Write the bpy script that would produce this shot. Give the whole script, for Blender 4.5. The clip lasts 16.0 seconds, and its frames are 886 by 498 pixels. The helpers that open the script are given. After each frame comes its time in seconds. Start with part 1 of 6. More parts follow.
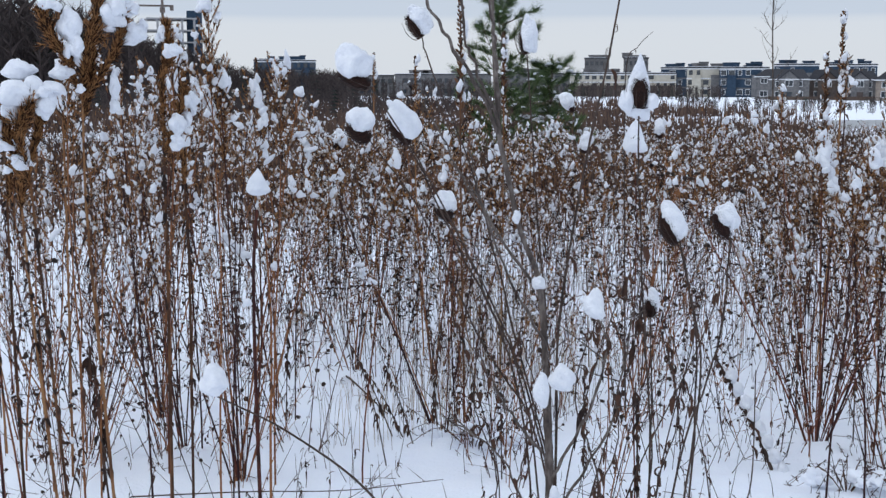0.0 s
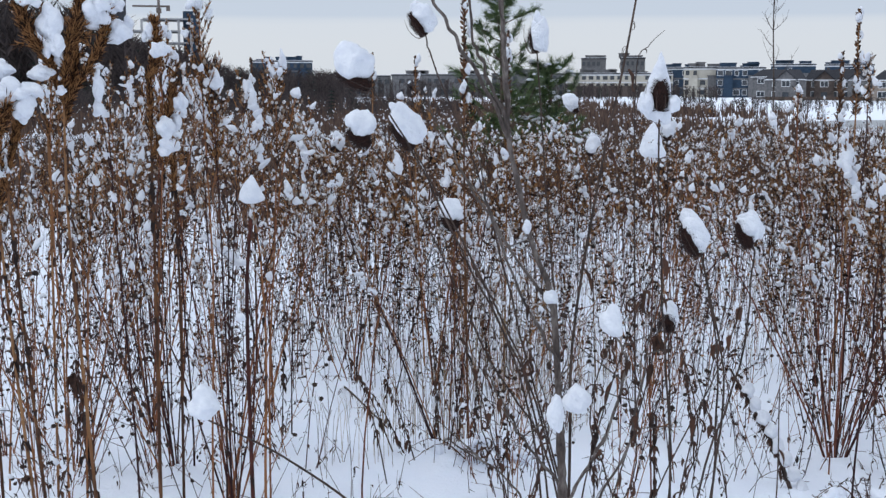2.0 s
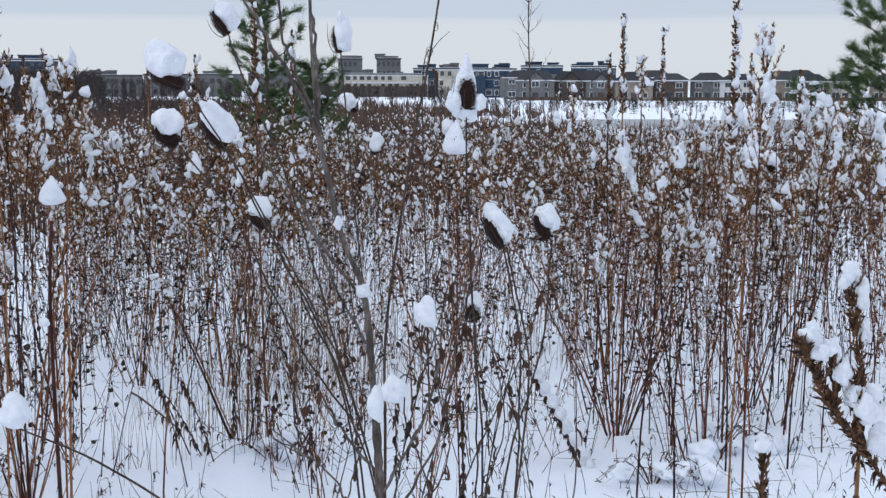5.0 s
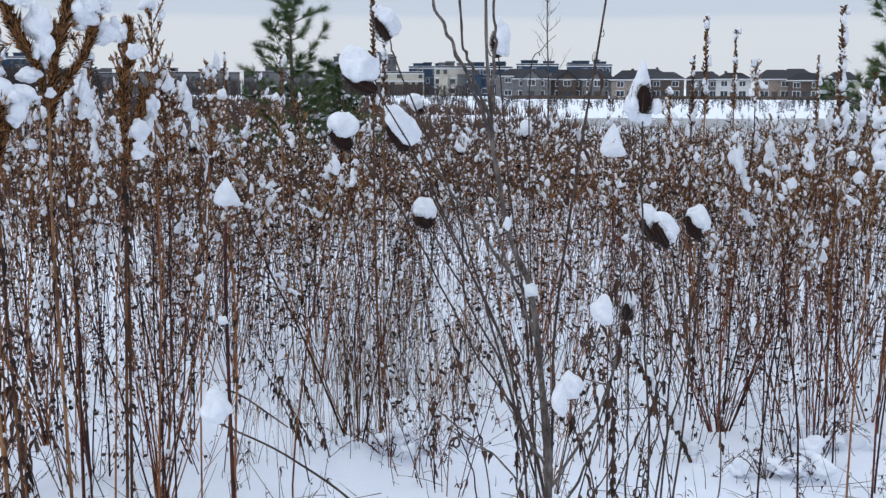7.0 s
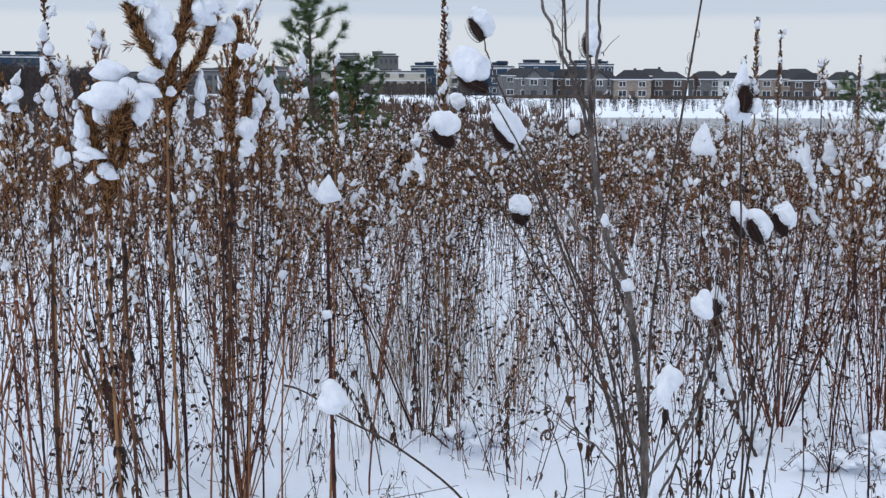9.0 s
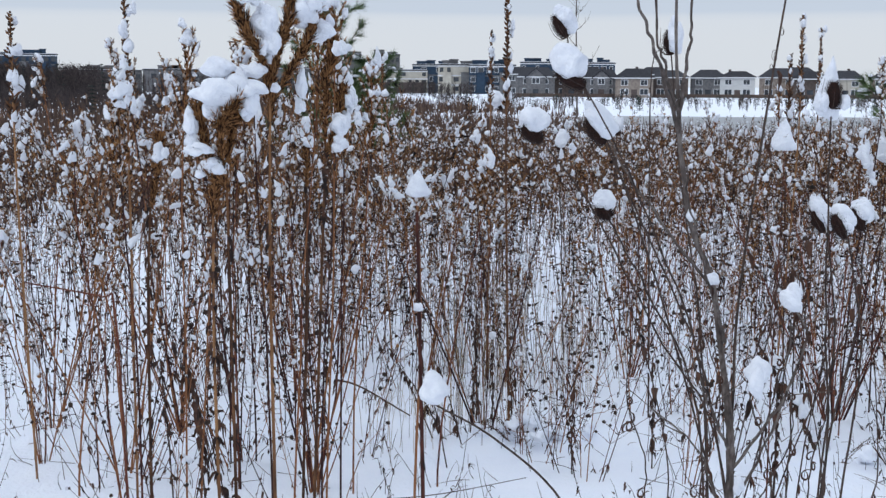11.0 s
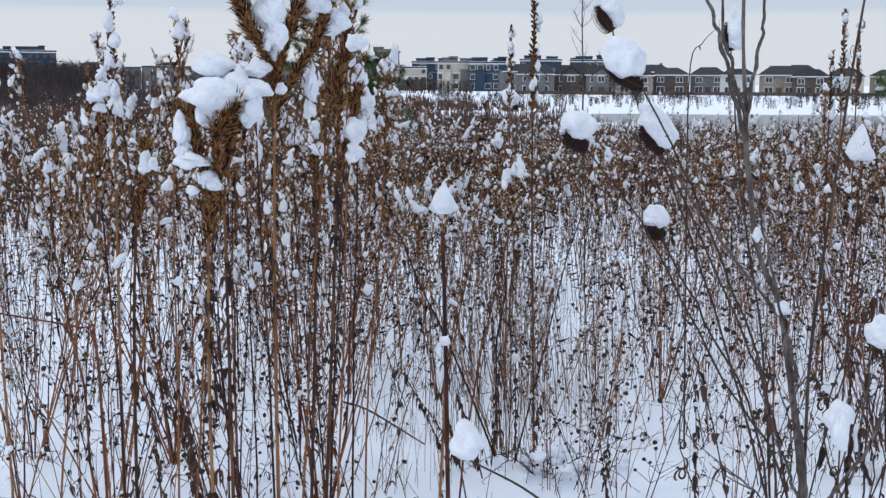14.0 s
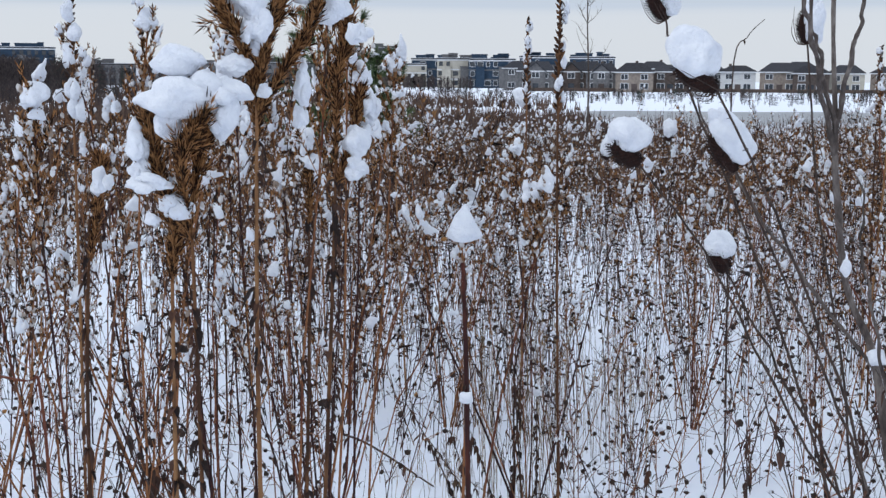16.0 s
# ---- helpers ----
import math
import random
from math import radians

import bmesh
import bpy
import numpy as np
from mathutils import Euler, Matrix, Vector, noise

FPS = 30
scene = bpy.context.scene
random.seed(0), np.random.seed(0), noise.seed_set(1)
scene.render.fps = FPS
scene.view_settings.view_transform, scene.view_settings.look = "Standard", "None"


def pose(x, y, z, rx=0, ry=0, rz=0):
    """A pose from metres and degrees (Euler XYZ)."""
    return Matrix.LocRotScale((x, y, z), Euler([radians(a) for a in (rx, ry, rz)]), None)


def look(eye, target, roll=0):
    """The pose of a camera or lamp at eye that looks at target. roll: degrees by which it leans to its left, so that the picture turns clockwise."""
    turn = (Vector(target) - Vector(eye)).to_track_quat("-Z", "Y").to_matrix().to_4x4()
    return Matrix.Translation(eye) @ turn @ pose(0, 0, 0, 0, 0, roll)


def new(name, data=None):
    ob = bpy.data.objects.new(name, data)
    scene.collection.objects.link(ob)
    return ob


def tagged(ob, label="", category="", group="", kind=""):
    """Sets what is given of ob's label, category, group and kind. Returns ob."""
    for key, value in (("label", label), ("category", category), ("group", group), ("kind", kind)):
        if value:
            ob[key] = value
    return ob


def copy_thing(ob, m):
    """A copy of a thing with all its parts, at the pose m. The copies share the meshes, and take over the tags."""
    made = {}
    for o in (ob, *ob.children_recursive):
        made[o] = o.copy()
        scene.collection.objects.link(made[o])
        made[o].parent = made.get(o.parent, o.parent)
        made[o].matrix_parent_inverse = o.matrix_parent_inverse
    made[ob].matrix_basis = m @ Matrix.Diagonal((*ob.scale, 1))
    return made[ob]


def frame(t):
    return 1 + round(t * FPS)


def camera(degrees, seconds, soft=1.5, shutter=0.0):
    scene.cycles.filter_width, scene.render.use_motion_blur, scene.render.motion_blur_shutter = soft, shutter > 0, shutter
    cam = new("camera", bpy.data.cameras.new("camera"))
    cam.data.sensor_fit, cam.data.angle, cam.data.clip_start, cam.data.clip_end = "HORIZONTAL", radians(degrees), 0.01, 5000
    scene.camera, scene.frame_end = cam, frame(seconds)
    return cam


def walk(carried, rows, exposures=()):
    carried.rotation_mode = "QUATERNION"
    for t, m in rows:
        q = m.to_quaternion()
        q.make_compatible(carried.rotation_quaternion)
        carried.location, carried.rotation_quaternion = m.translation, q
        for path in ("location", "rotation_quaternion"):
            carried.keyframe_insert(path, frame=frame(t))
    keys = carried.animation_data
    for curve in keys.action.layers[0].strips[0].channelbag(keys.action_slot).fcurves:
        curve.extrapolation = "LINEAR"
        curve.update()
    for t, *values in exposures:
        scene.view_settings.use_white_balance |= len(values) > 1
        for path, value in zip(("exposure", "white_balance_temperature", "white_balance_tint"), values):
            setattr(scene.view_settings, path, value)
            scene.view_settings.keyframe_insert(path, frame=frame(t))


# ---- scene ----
cam = camera(40.4, 16.0, soft=1.4)
METRES, EYE, TILT, LEAN, TURN = 2.4, 1.45, -7.6, 0.0, 0.0
ROWS = [
    (0.0, 0.0, 0.0, 0.0, 0.0, 0.0, -0.0),
    (0.5, -0.0023, 0.0373, 0.006, -0.03, 0.02, 0.02),
    (1.0, -0.004, 0.0725, 0.0132, -0.04, 0.03, 0.09),
    (1.5, -0.0068, 0.0854, 0.0137, -0.05, 0.03, 0.08),
    (2.0, -0.0096, 0.0849, 0.0123, -0.15, 0.02, 0.05),
    (2.5, -0.0102, 0.0789, 0.0102, -1.88, 0.0, 0.2),
    (3.0, -0.0094, 0.0728, 0.008, -5.28, -0.01, 0.57),
    (3.5, -0.0085, 0.0667, 0.0071, -8.72, -0.04, 0.96),
    (6.0, -0.1557, 0.0627, 0.0098, -11.72, -0.14, 1.45),
    (6.5, -0.209, 0.066, 0.0119, -11.75, -0.17, 1.4),
    (7.0, -0.2628, 0.0663, 0.0148, -11.76, -0.21, 1.42),
    (7.5, -0.3152, 0.0714, 0.0135, -11.81, -0.18, 1.4),
    (8.0, -0.3484, 0.072, 0.0153, -11.81, -0.24, 1.36),
    (8.5, -0.3662, 0.0661, 0.0145, -11.76, -0.23, 1.33),
    (9.0, -0.3785, 0.0599, 0.0136, -11.72, -0.24, 1.32),
    (9.5, -0.3995, 0.0555, 0.0116, -11.67, -0.24, 1.4),
    (10.0, -0.4358, 0.0555, 0.0117, -11.65, -0.3, 1.35),
    (12.5, -0.4977, 0.0944, 0.0133, -11.72, -0.32, 1.25),
    (13.0, -0.4923, 0.1333, 0.0204, -11.72, -0.37, 1.25),
    (13.5, -0.4849, 0.183, 0.0284, -11.72, -0.4, 1.25),
    (14.0, -0.4764, 0.2425, 0.0382, -11.72, -0.44, 1.24),
    (14.5, -0.4657, 0.309, 0.0476, -11.72, -0.47, 1.24),
    (15.0, -0.4555, 0.3757, 0.0611, -11.73, -0.53, 1.25),
    (15.5, -0.4495, 0.4306, 0.0684, -11.74, -0.56, 1.22),
    (16.0, -0.4487, 0.4599, 0.0698, -11.74, -0.59, 1.23),
]
walk(cam, [(t, pose(0, 0, EYE, TILT, LEAN, TURN) @ pose(METRES * x, METRES * y, METRES * z, 90 + pitch, roll, yaw)) for t, x, y, z, yaw, pitch, roll in ROWS])

# ---- world and light ----
world = bpy.data.worlds.new("overcast_sky")
scene.world = world
world.use_nodes = True
wn, wl = world.node_tree.nodes, world.node_tree.links
wn.clear()
w_out = wn.new("ShaderNodeOutputWorld")
w_bg = wn.new("ShaderNodeBackground")
w_bg.inputs["Strength"].default_value = 1.0
w_co = wn.new("ShaderNodeTexCoord")
w_sep = wn.new("ShaderNodeSeparateXYZ")
wl.new(w_co.outputs["Generated"], w_sep.inputs[0])
# soft cloud deck: a slow noise bends the lower edge of the grey layer
w_map = wn.new("ShaderNodeMapping")
w_map.inputs["Scale"].default_value = (2.0, 2.0, 9.0)
w_noise = wn.new("ShaderNodeTexNoise")
w_noise.inputs["Scale"].default_value = 2.2
w_noise.inputs["Detail"].default_value = 5.0
wl.new(w_co.outputs["Generated"], w_map.inputs[0])
wl.new(w_map.outputs[0], w_noise.inputs["Vector"])
w_bend = wn.new("ShaderNodeMath")
w_bend.operation = "MULTIPLY_ADD"
w_bend.inputs[1].default_value = 0.006
wl.new(w_noise.outputs["Fac"], w_bend.inputs[0])
wl.new(w_sep.outputs["Z"], w_bend.inputs[2])
w_ramp = wn.new("ShaderNodeValToRGB")
ce = w_ramp.color_ramp.elements
ce[0].position, ce[0].color = 0.0, (0.655, 0.70, 0.76, 1)
ce[1].position, ce[1].color = 1.0, (0.945, 1.06, 1.24, 1)
for pos, col in ((0.040, (0.66, 0.705, 0.765, 1)), (0.0575, (0.65, 0.70, 0.77, 1)), (0.0615, (0.550, 0.625, 0.735, 1)),
                 (0.12, (0.54, 0.605, 0.72, 1)), (0.30, (0.62, 0.685, 0.81, 1))):
    e = ce.new(pos)
    e.color = col
wl.new(w_bend.outputs[0], w_ramp.inputs[0])
w_sky = wn.new("ShaderNodeTexSky")
w_sky.sky_type = "NISHITA"
w_sky.sun_disc = False
w_sky.sun_elevation, w_sky.sun_rotation = radians(38), radians(-70)
w_gain = wn.new("ShaderNodeMix")
w_gain.data_type, w_gain.blend_type = "RGBA", "MIX"
w_gain.inputs["Factor"].default_value = 0.004
wl.new(w_ramp.outputs[0], w_gain.inputs["A"])
wl.new(w_sky.outputs[0], w_gain.inputs["B"])
wl.new(w_gain.outputs["Result"], w_bg.inputs["Color"])
wl.new(w_bg.outputs[0], w_out.inputs[0])

sun = new("sun", bpy.data.lights.new("sun", "SUN"))
sun.data.energy, sun.data.angle, sun.data.color = 0.70, radians(40), (0.97, 0.98, 0.97)
sun.matrix_world = look((-30, -12, 26), (0, 0, 0))


# ---- materials ----
def mat(name, dark, light, rough=0.8, scale=30.0, bump=0.0, bump_scale=200.0, vary=0.0, by="", spec=0.3, stretch=(1, 1, 1), coarse=0.0, metal=0.0, middle=None):
    """A mottled surface: two colours mixed by fine and coarse noise, with an own shade for each object or loose piece."""
    m = bpy.data.materials.new(name)
    m.use_nodes = True
    n, l = m.node_tree.nodes, m.node_tree.links
    b = n["Principled BSDF"]
    b.inputs["Roughness"].default_value = rough
    b.inputs["Specular IOR Level"].default_value = spec
    b.inputs["Metallic"].default_value = metal
    co = n.new("ShaderNodeTexCoord")
    mp = n.new("ShaderNodeMapping")
    mp.inputs["Scale"].default_value = stretch
    l.new(co.outputs["Object"], mp.inputs[0])
    nz = n.new("ShaderNodeTexNoise")
    nz.inputs["Scale"].default_value = scale
    nz.inputs["Detail"].default_value = 6.0
    l.new(mp.outputs[0], nz.inputs["Vector"])
    fac = nz.outputs["Fac"]
    if coarse:
        nc = n.new("ShaderNodeTexNoise")
        nc.inputs["Scale"].default_value = coarse
        nc.inputs["Detail"].default_value = 3.0
        l.new(mp.outputs[0], nc.inputs["Vector"])
        add = n.new("ShaderNodeMath")
        add.operation = "MULTIPLY_ADD"
        add.inputs[1].default_value = 0.5
        l.new(nc.outputs["Fac"], add.inputs[0])
        half = n.new("ShaderNodeMath")
        half.operation = "MULTIPLY"
        half.inputs[1].default_value = 0.5
        l.new(fac, half.inputs[0])
        l.new(half.outputs[0], add.inputs[2])
        fac = add.outputs[0]
    if vary:
        src = n.new("ShaderNodeObjectInfo").outputs["Random"] if by == "object" else n.new("ShaderNodeNewGeometry").outputs["Random Per Island"]
        v = n.new("ShaderNodeMath")
        v.operation = "MULTIPLY_ADD"
        v.inputs[1].default_value = vary
        l.new(src, v.inputs[0])
        sh = n.new("ShaderNodeMath")
        sh.operation = "SUBTRACT"
        sh.inputs[1].default_value = vary / 2
        l.new(fac, sh.inputs[0])
        l.new(sh.outputs[0], v.inputs[2])
        fac = v.outputs[0]
    ramp = n.new("ShaderNodeValToRGB")
    ramp.color_ramp.elements[0].position, ramp.color_ramp.elements[0].color = 0.3, (*dark, 1)
    ramp.color_ramp.elements[1].position, ramp.color_ramp.elements[1].color = 0.7, (*light, 1)
    if middle:
        ramp.color_ramp.elements.new(0.5).color = (*middle, 1)
    l.new(fac, ramp.inputs[0])
    l.new(ramp.outputs[0], b.inputs["Base Color"])
    if bump:
        nb = n.new("ShaderNodeTexNoise")
        nb.inputs["Scale"].default_value = bump_scale
        nb.inputs["Detail"].default_value = 4.0
        l.new(mp.outputs[0], nb.inputs["Vector"])
        bp = n.new("ShaderNodeBump")
        bp.inputs["Strength"].default_value = bump
        bp.inputs["Distance"].default_value = 1.0 / bump_scale
        l.new(nb.outputs["Fac"], bp.inputs["Height"])
        l.new(bp.outputs[0], b.inputs["Normal"])
    return m


SNOW = mat("snow", (0.70, 0.725, 0.785), (0.815, 0.835, 0.875), 0.65, 45, 0.7, 130, spec=0.25)
GROUND_SNOW = mat("ground_snow", (0.838, 0.882, 0.970), (0.895, 0.926, 0.982), 0.75, 9, 0.5, 60, spec=0.06, coarse=0.9)
STEM = mat("goldenrod_stem", (0.030, 0.011, 0.012), (0.245, 0.104, 0.043), 0.75, 40, 0.2, 400, 0.95, "object", stretch=(1, 1, 0.25), middle=(0.130, 0.041, 0.023), spec=0.2)
GOLD_STEM = mat("golden_stem", (0.055, 0.025, 0.014), (0.30, 0.155, 0.070), 0.75, 30, 0.2, 400, 0.5, "object", stretch=(1, 1, 0.2), middle=(0.17, 0.078, 0.034), spec=0.2)
STEM_MASS = mat("dry_stem", (0.009, 0.005, 0.005), (0.200, 0.092, 0.040), 0.85, 20, vary=0.95, by="island", middle=(0.078, 0.024, 0.012), spec=0.15)
RED_STEM = mat("red_stem", (0.034, 0.011, 0.010), (0.185, 0.066, 0.036), 0.7, 40, 0.3, 300, 0.7, "object", stretch=(1, 1, 0.25), middle=(0.112, 0.032, 0.020), spec=0.2)
PLUME = mat("seed_plume", (0.018, 0.009, 0.005), (0.32, 0.155, 0.062), 0.85, 60, vary=0.95, by="island", middle=(0.120, 0.049, 0.018), spec=0.15)
PLUME_MASS = mat("seed_plume_mass", (0.008, 0.005, 0.005), (0.32, 0.160, 0.060), 0.9, 8, vary=0.95, by="island", middle=(0.068, 0.029, 0.013), spec=0.12)
FLUFF = mat("seed_fluff", (0.28, 0.22, 0.175), (0.74, 0.74, 0.76), 0.9, 40, vary=0.95, by="island", middle=(0.56, 0.53, 0.51))
LEAF = mat("withered_leaf", (0.016, 0.009, 0.008), (0.090, 0.043, 0.027), 0.8, 50, 0.3, 300, 0.6, "island")
LEAF_MASS = mat("dark_dry_leaf", (0.006, 0.004, 0.004), (0.045, 0.022, 0.015), 0.85, 20, vary=0.8, by="island", spec=0.1)
BUD = mat("dark_seed_head", (0.012, 0.009, 0.008), (0.05, 0.03, 0.022), 0.9, 80, vary=0.4, by="island")
TEASEL = mat("teasel_head", (0.006, 0.003, 0.003), (0.034, 0.013, 0.009), 0.9, 150, vary=0.6, by="island")
TEASEL_STEM = mat("teasel_stem", (0.020, 0.013, 0.012), (0.085, 0.055, 0.042), 0.75, 60, 0.2, 500, stretch=(1, 1, 0.3))
BARK = mat("grey_bark", (0.022, 0.017, 0.016), (0.23, 0.20, 0.18), 0.85, 120, 1.0, 160, coarse=22, stretch=(1, 1, 0.35), middle=(0.095, 0.075, 0.066))
SPIRE = mat("seed_spire", (0.030, 0.015, 0.009), (0.16, 0.075, 0.034), 0.85, 60, vary=0.6, by="island")
GRASS = mat("bleached_grass", (0.06, 0.040, 0.022), (0.36, 0.26, 0.15), 0.8, 10, vary=0.8, by="island", middle=(0.18, 0.12, 0.066))
RED_BRUSH = mat("red_brush", (0.048, 0.029, 0.024), (0.135, 0.084, 0.060), 0.9, 0.6, vary=0.6, by="island")
NEEDLE = mat("pine_needle", (0.026, 0.050, 0.022), (0.16, 0.225, 0.085), 0.55, 4, vary=0.85, by="island", middle=(0.060, 0.105, 0.036))
PINE_BARK = mat("pine_bark", (0.05, 0.035, 0.028), (0.14, 0.10, 0.08), 0.9, 30, 0.4, 120)
WOOD_FAR = mat("far_wood", (0.028, 0.022, 0.022), (0.075, 0.058, 0.055), 0.95, 0.3, vary=0.5, by="island")
FIR_FAR = mat("far_fir", (0.010, 0.016, 0.013), (0.030, 0.042, 0.034), 0.9, 0.4, vary=0.5, by="island")
ICE = mat("grey_ice", (0.17, 0.18, 0.19), (0.32, 0.33, 0.34), 0.35, 0.05, coarse=0.02)
ROOF = mat("asphalt_shingle", (0.014, 0.014, 0.018), (0.046, 0.047, 0.055), 0.9, 3.0, 0.2, 20, 0.3, "object")
TRIM = mat("white_trim", (0.60, 0.61, 0.63), (0.74, 0.75, 0.77), 0.6, 1.0)
WALL_WHITE = mat("pale_siding", (0.50, 0.50, 0.50), (0.62, 0.62, 0.61), 0.8, 0.7, stretch=(1, 1, 8))
WALL_GREY = mat("grey_stone_cladding", (0.10, 0.10, 0.108), (0.20, 0.197, 0.195), 0.85, 1.5, 0.2, 10)
WALL_TAN = mat("tan_brick", (0.20, 0.165, 0.14), (0.32, 0.27, 0.23), 0.85, 1.5, 0.2, 10)
WALL_BROWN = mat("brown_brick", (0.066, 0.052, 0.046), (0.125, 0.098, 0.086), 0.85, 1.5, 0.2, 10)
WALL_BLUE = mat("slate_blue_siding", (0.014, 0.030, 0.056), (0.040, 0.074, 0.118), 0.8, 0.8, stretch=(1, 1, 8))
WALL_CREAM = mat("cream_stucco", (0.42, 0.39, 0.33), (0.55, 0.52, 0.45), 0.85, 0.7)
PANE = mat("window_glass", (0.02, 0.026, 0.034), (0.05, 0.06, 0.075), 0.08, 0.5, spec=0.8)
DOOR = mat("painted_door", (0.05, 0.04, 0.04), (0.12, 0.09, 0.08), 0.5, 2.0)
CONCRETE = mat("raw_concrete", (0.24, 0.24, 0.25), (0.38, 0.38, 0.38), 0.9, 0.6, coarse=0.1)
STEEL = mat("crane_steel", (0.13, 0.11, 0.10), (0.24, 0.20, 0.18), 0.5, 2.0, metal=0.4)

# ---- mesh tools ----
rng = np.random.default_rng(7)


def rot_to(d):
    """A turn that takes +z to d."""
    return np.array(Vector(d).to_track_quat("Z", "Y").to_matrix())


class Geo:
    """Loose triangles that become one mesh."""

    def __init__(self):
        self.v, self.f, self.n = [], [], 0

    def add(self, v, f):
        self.v.append(np.asarray(v, float))
        self.f.append(np.asarray(f, int) + self.n)
        self.n += len(v)

    def arrays(self):
        return np.concatenate(self.v), np.concatenate(self.f)

    def mesh(self, name, material, smooth=False):
        v, f = self.arrays()
        me = bpy.data.meshes.new(name)
        me.vertices.add(len(v))
        me.vertices.foreach_set("co", v.astype(np.float32).ravel())
        me.loops.add(f.size)
        me.loops.foreach_set("vertex_index", f.astype(np.int32).ravel())
        me.polygons.add(len(f))
        me.polygons.foreach_set("loop_start", np.arange(0, f.size, 3, dtype=np.int32))
        me.polygons.foreach_set("use_smooth", np.full(len(f), smooth))
        me.update(calc_edges=True)
        me.materials.append(material)
        return me

    def tube(self, pts, radii, sides=5):
        pts = np.asarray(pts, float)
        n = len(pts)
        radii = np.broadcast_to(np.asarray(radii, float), (n,))
        d = np.gradient(pts, axis=0)
        d /= np.linalg.norm(d, axis=1)[:, None] + 1e-9
        ref = np.array([1.0, 0.0, 0.0]) if abs(d[0][0]) < 0.8 else np.array([0.0, 1.0, 0.0])
        a = np.cross(d, ref)
        a /= np.linalg.norm(a, axis=1)[:, None] + 1e-9
        b = np.cross(d, a)
        ang = np.arange(sides) * 2 * np.pi / sides
        ring = a[:, None] * np.cos(ang)[None, :, None] + b[:, None] * np.sin(ang)[None, :, None]
        v = (pts[:, None] + ring * radii[:, None, None]).reshape(-1, 3)
        i, j = np.arange(n - 1)[:, None] * sides, np.arange(sides)[None]
        p, q = (i + j).ravel(), (i + (j + 1) % sides).ravel()
        top, j = (n - 1) * sides, np.arange(1, sides - 1)
        self.add(v, np.concatenate([np.stack([p, p + sides, q], 1), np.stack([q, p + sides, q + sides], 1), np.stack([j * 0 + top, top + j + 1, top + j], 1)]))

    def spike(self, p, d, length, width, sides=3, belly=0.35):
        """A slim pointed grain from p along d."""
        m = rot_to(d)
        ang = np.arange(sides) * 2 * np.pi / sides
        v = [(0, 0, 0)] + [(width * math.cos(a), width * math.sin(a), length * belly) for a in ang] + [(0, 0, length)]
        f = []
        for j in range(sides):
            k = (j + 1) % sides
            f += [(0, 1 + k, 1 + j), (sides + 1, 1 + j, 1 + k)]
        self.add(np.array(v) @ m.T + p, f)

    def dart(self, p, d, length, width):
        """A three-sided point from p along d."""
        m = rot_to(d)
        v = np.array([(width, 0, 0), (-0.5 * width, 0.87 * width, 0), (-0.5 * width, -0.87 * width, 0), (0, 0, length)])
        self.add(v @ m.T + p, [(0, 1, 3), (1, 2, 3), (2, 0, 3)])

    def many(self, template, p, d, length, width):
        """Copies of a small template (along +z, unit size), one at each p along d."""
        v, f = template
        p, d = np.atleast_2d(np.asarray(p, float)), np.atleast_2d(np.asarray(d, float))
        n = len(p)
        if not n:
            return
        z = d / (np.linalg.norm(d, axis=1)[:, None] + 1e-9)
        ref = np.where(np.abs(z[:, :1]) < 0.8, np.array([[1.0, 0, 0]]), np.array([[0, 1.0, 0]]))
        x = np.cross(z, ref)
        x /= np.linalg.norm(x, axis=1)[:, None] + 1e-9
        y = np.cross(z, x)
        length, width = np.broadcast_to(length, (n,)), np.broadcast_to(width, (n,))
        w = p[:, None] + x[:, None] * (v[None, :, :1] * width[:, None, None]) + y[:, None] * (v[None, :, 1:2] * width[:, None, None]) + z[:, None] * (v[None, :, 2:] * length[:, None, None])
        self.add(w.reshape(-1, 3), (f[None] + (np.arange(n) * len(v))[:, None, None]).reshape(-1, 3))

    def blob(self, p, size, sub=1, turn=None, amp=0.16, flat=0.35, taper=0.0):
        """A rounded snow lump with an uneven outline and a flattened underside."""
        v, f = ICO[sub]
        ph = rng.uniform(0, 6.28, 6)
        k = 1 + amp * (np.sin(2.3 * v[:, 0] + ph[0]) * np.sin(2.7 * v[:, 1] + ph[1]) + 0.6 * np.sin(4.3 * v[:, 2] + 3 * v[:, 0] + ph[2]))
        if sub > 1:
            for fr, am in ((3.6, 0.36), (8.0, 0.26), (15.0, 0.20)) if sub > 2 else ((4.5, 0.42), (7.5, 0.30)):
                for _ in range(3):
                    k += amp * am * 0.7 * np.sin(fr * (v @ rng.normal(0, 0.62, 3)) + rng.uniform(0, 6.28))
        w = v * k[:, None]
        w[:, :2] *= (1 - taper * (w[:, 2:3] + 1) / 2)
        w[:, 2] = np.where(w[:, 2] < 0, w[:, 2] * flat, w[:, 2])
        w = w * np.asarray(size)
        if turn is not None:
            w = w @ np.asarray(turn).T
        self.add(w + p, f)

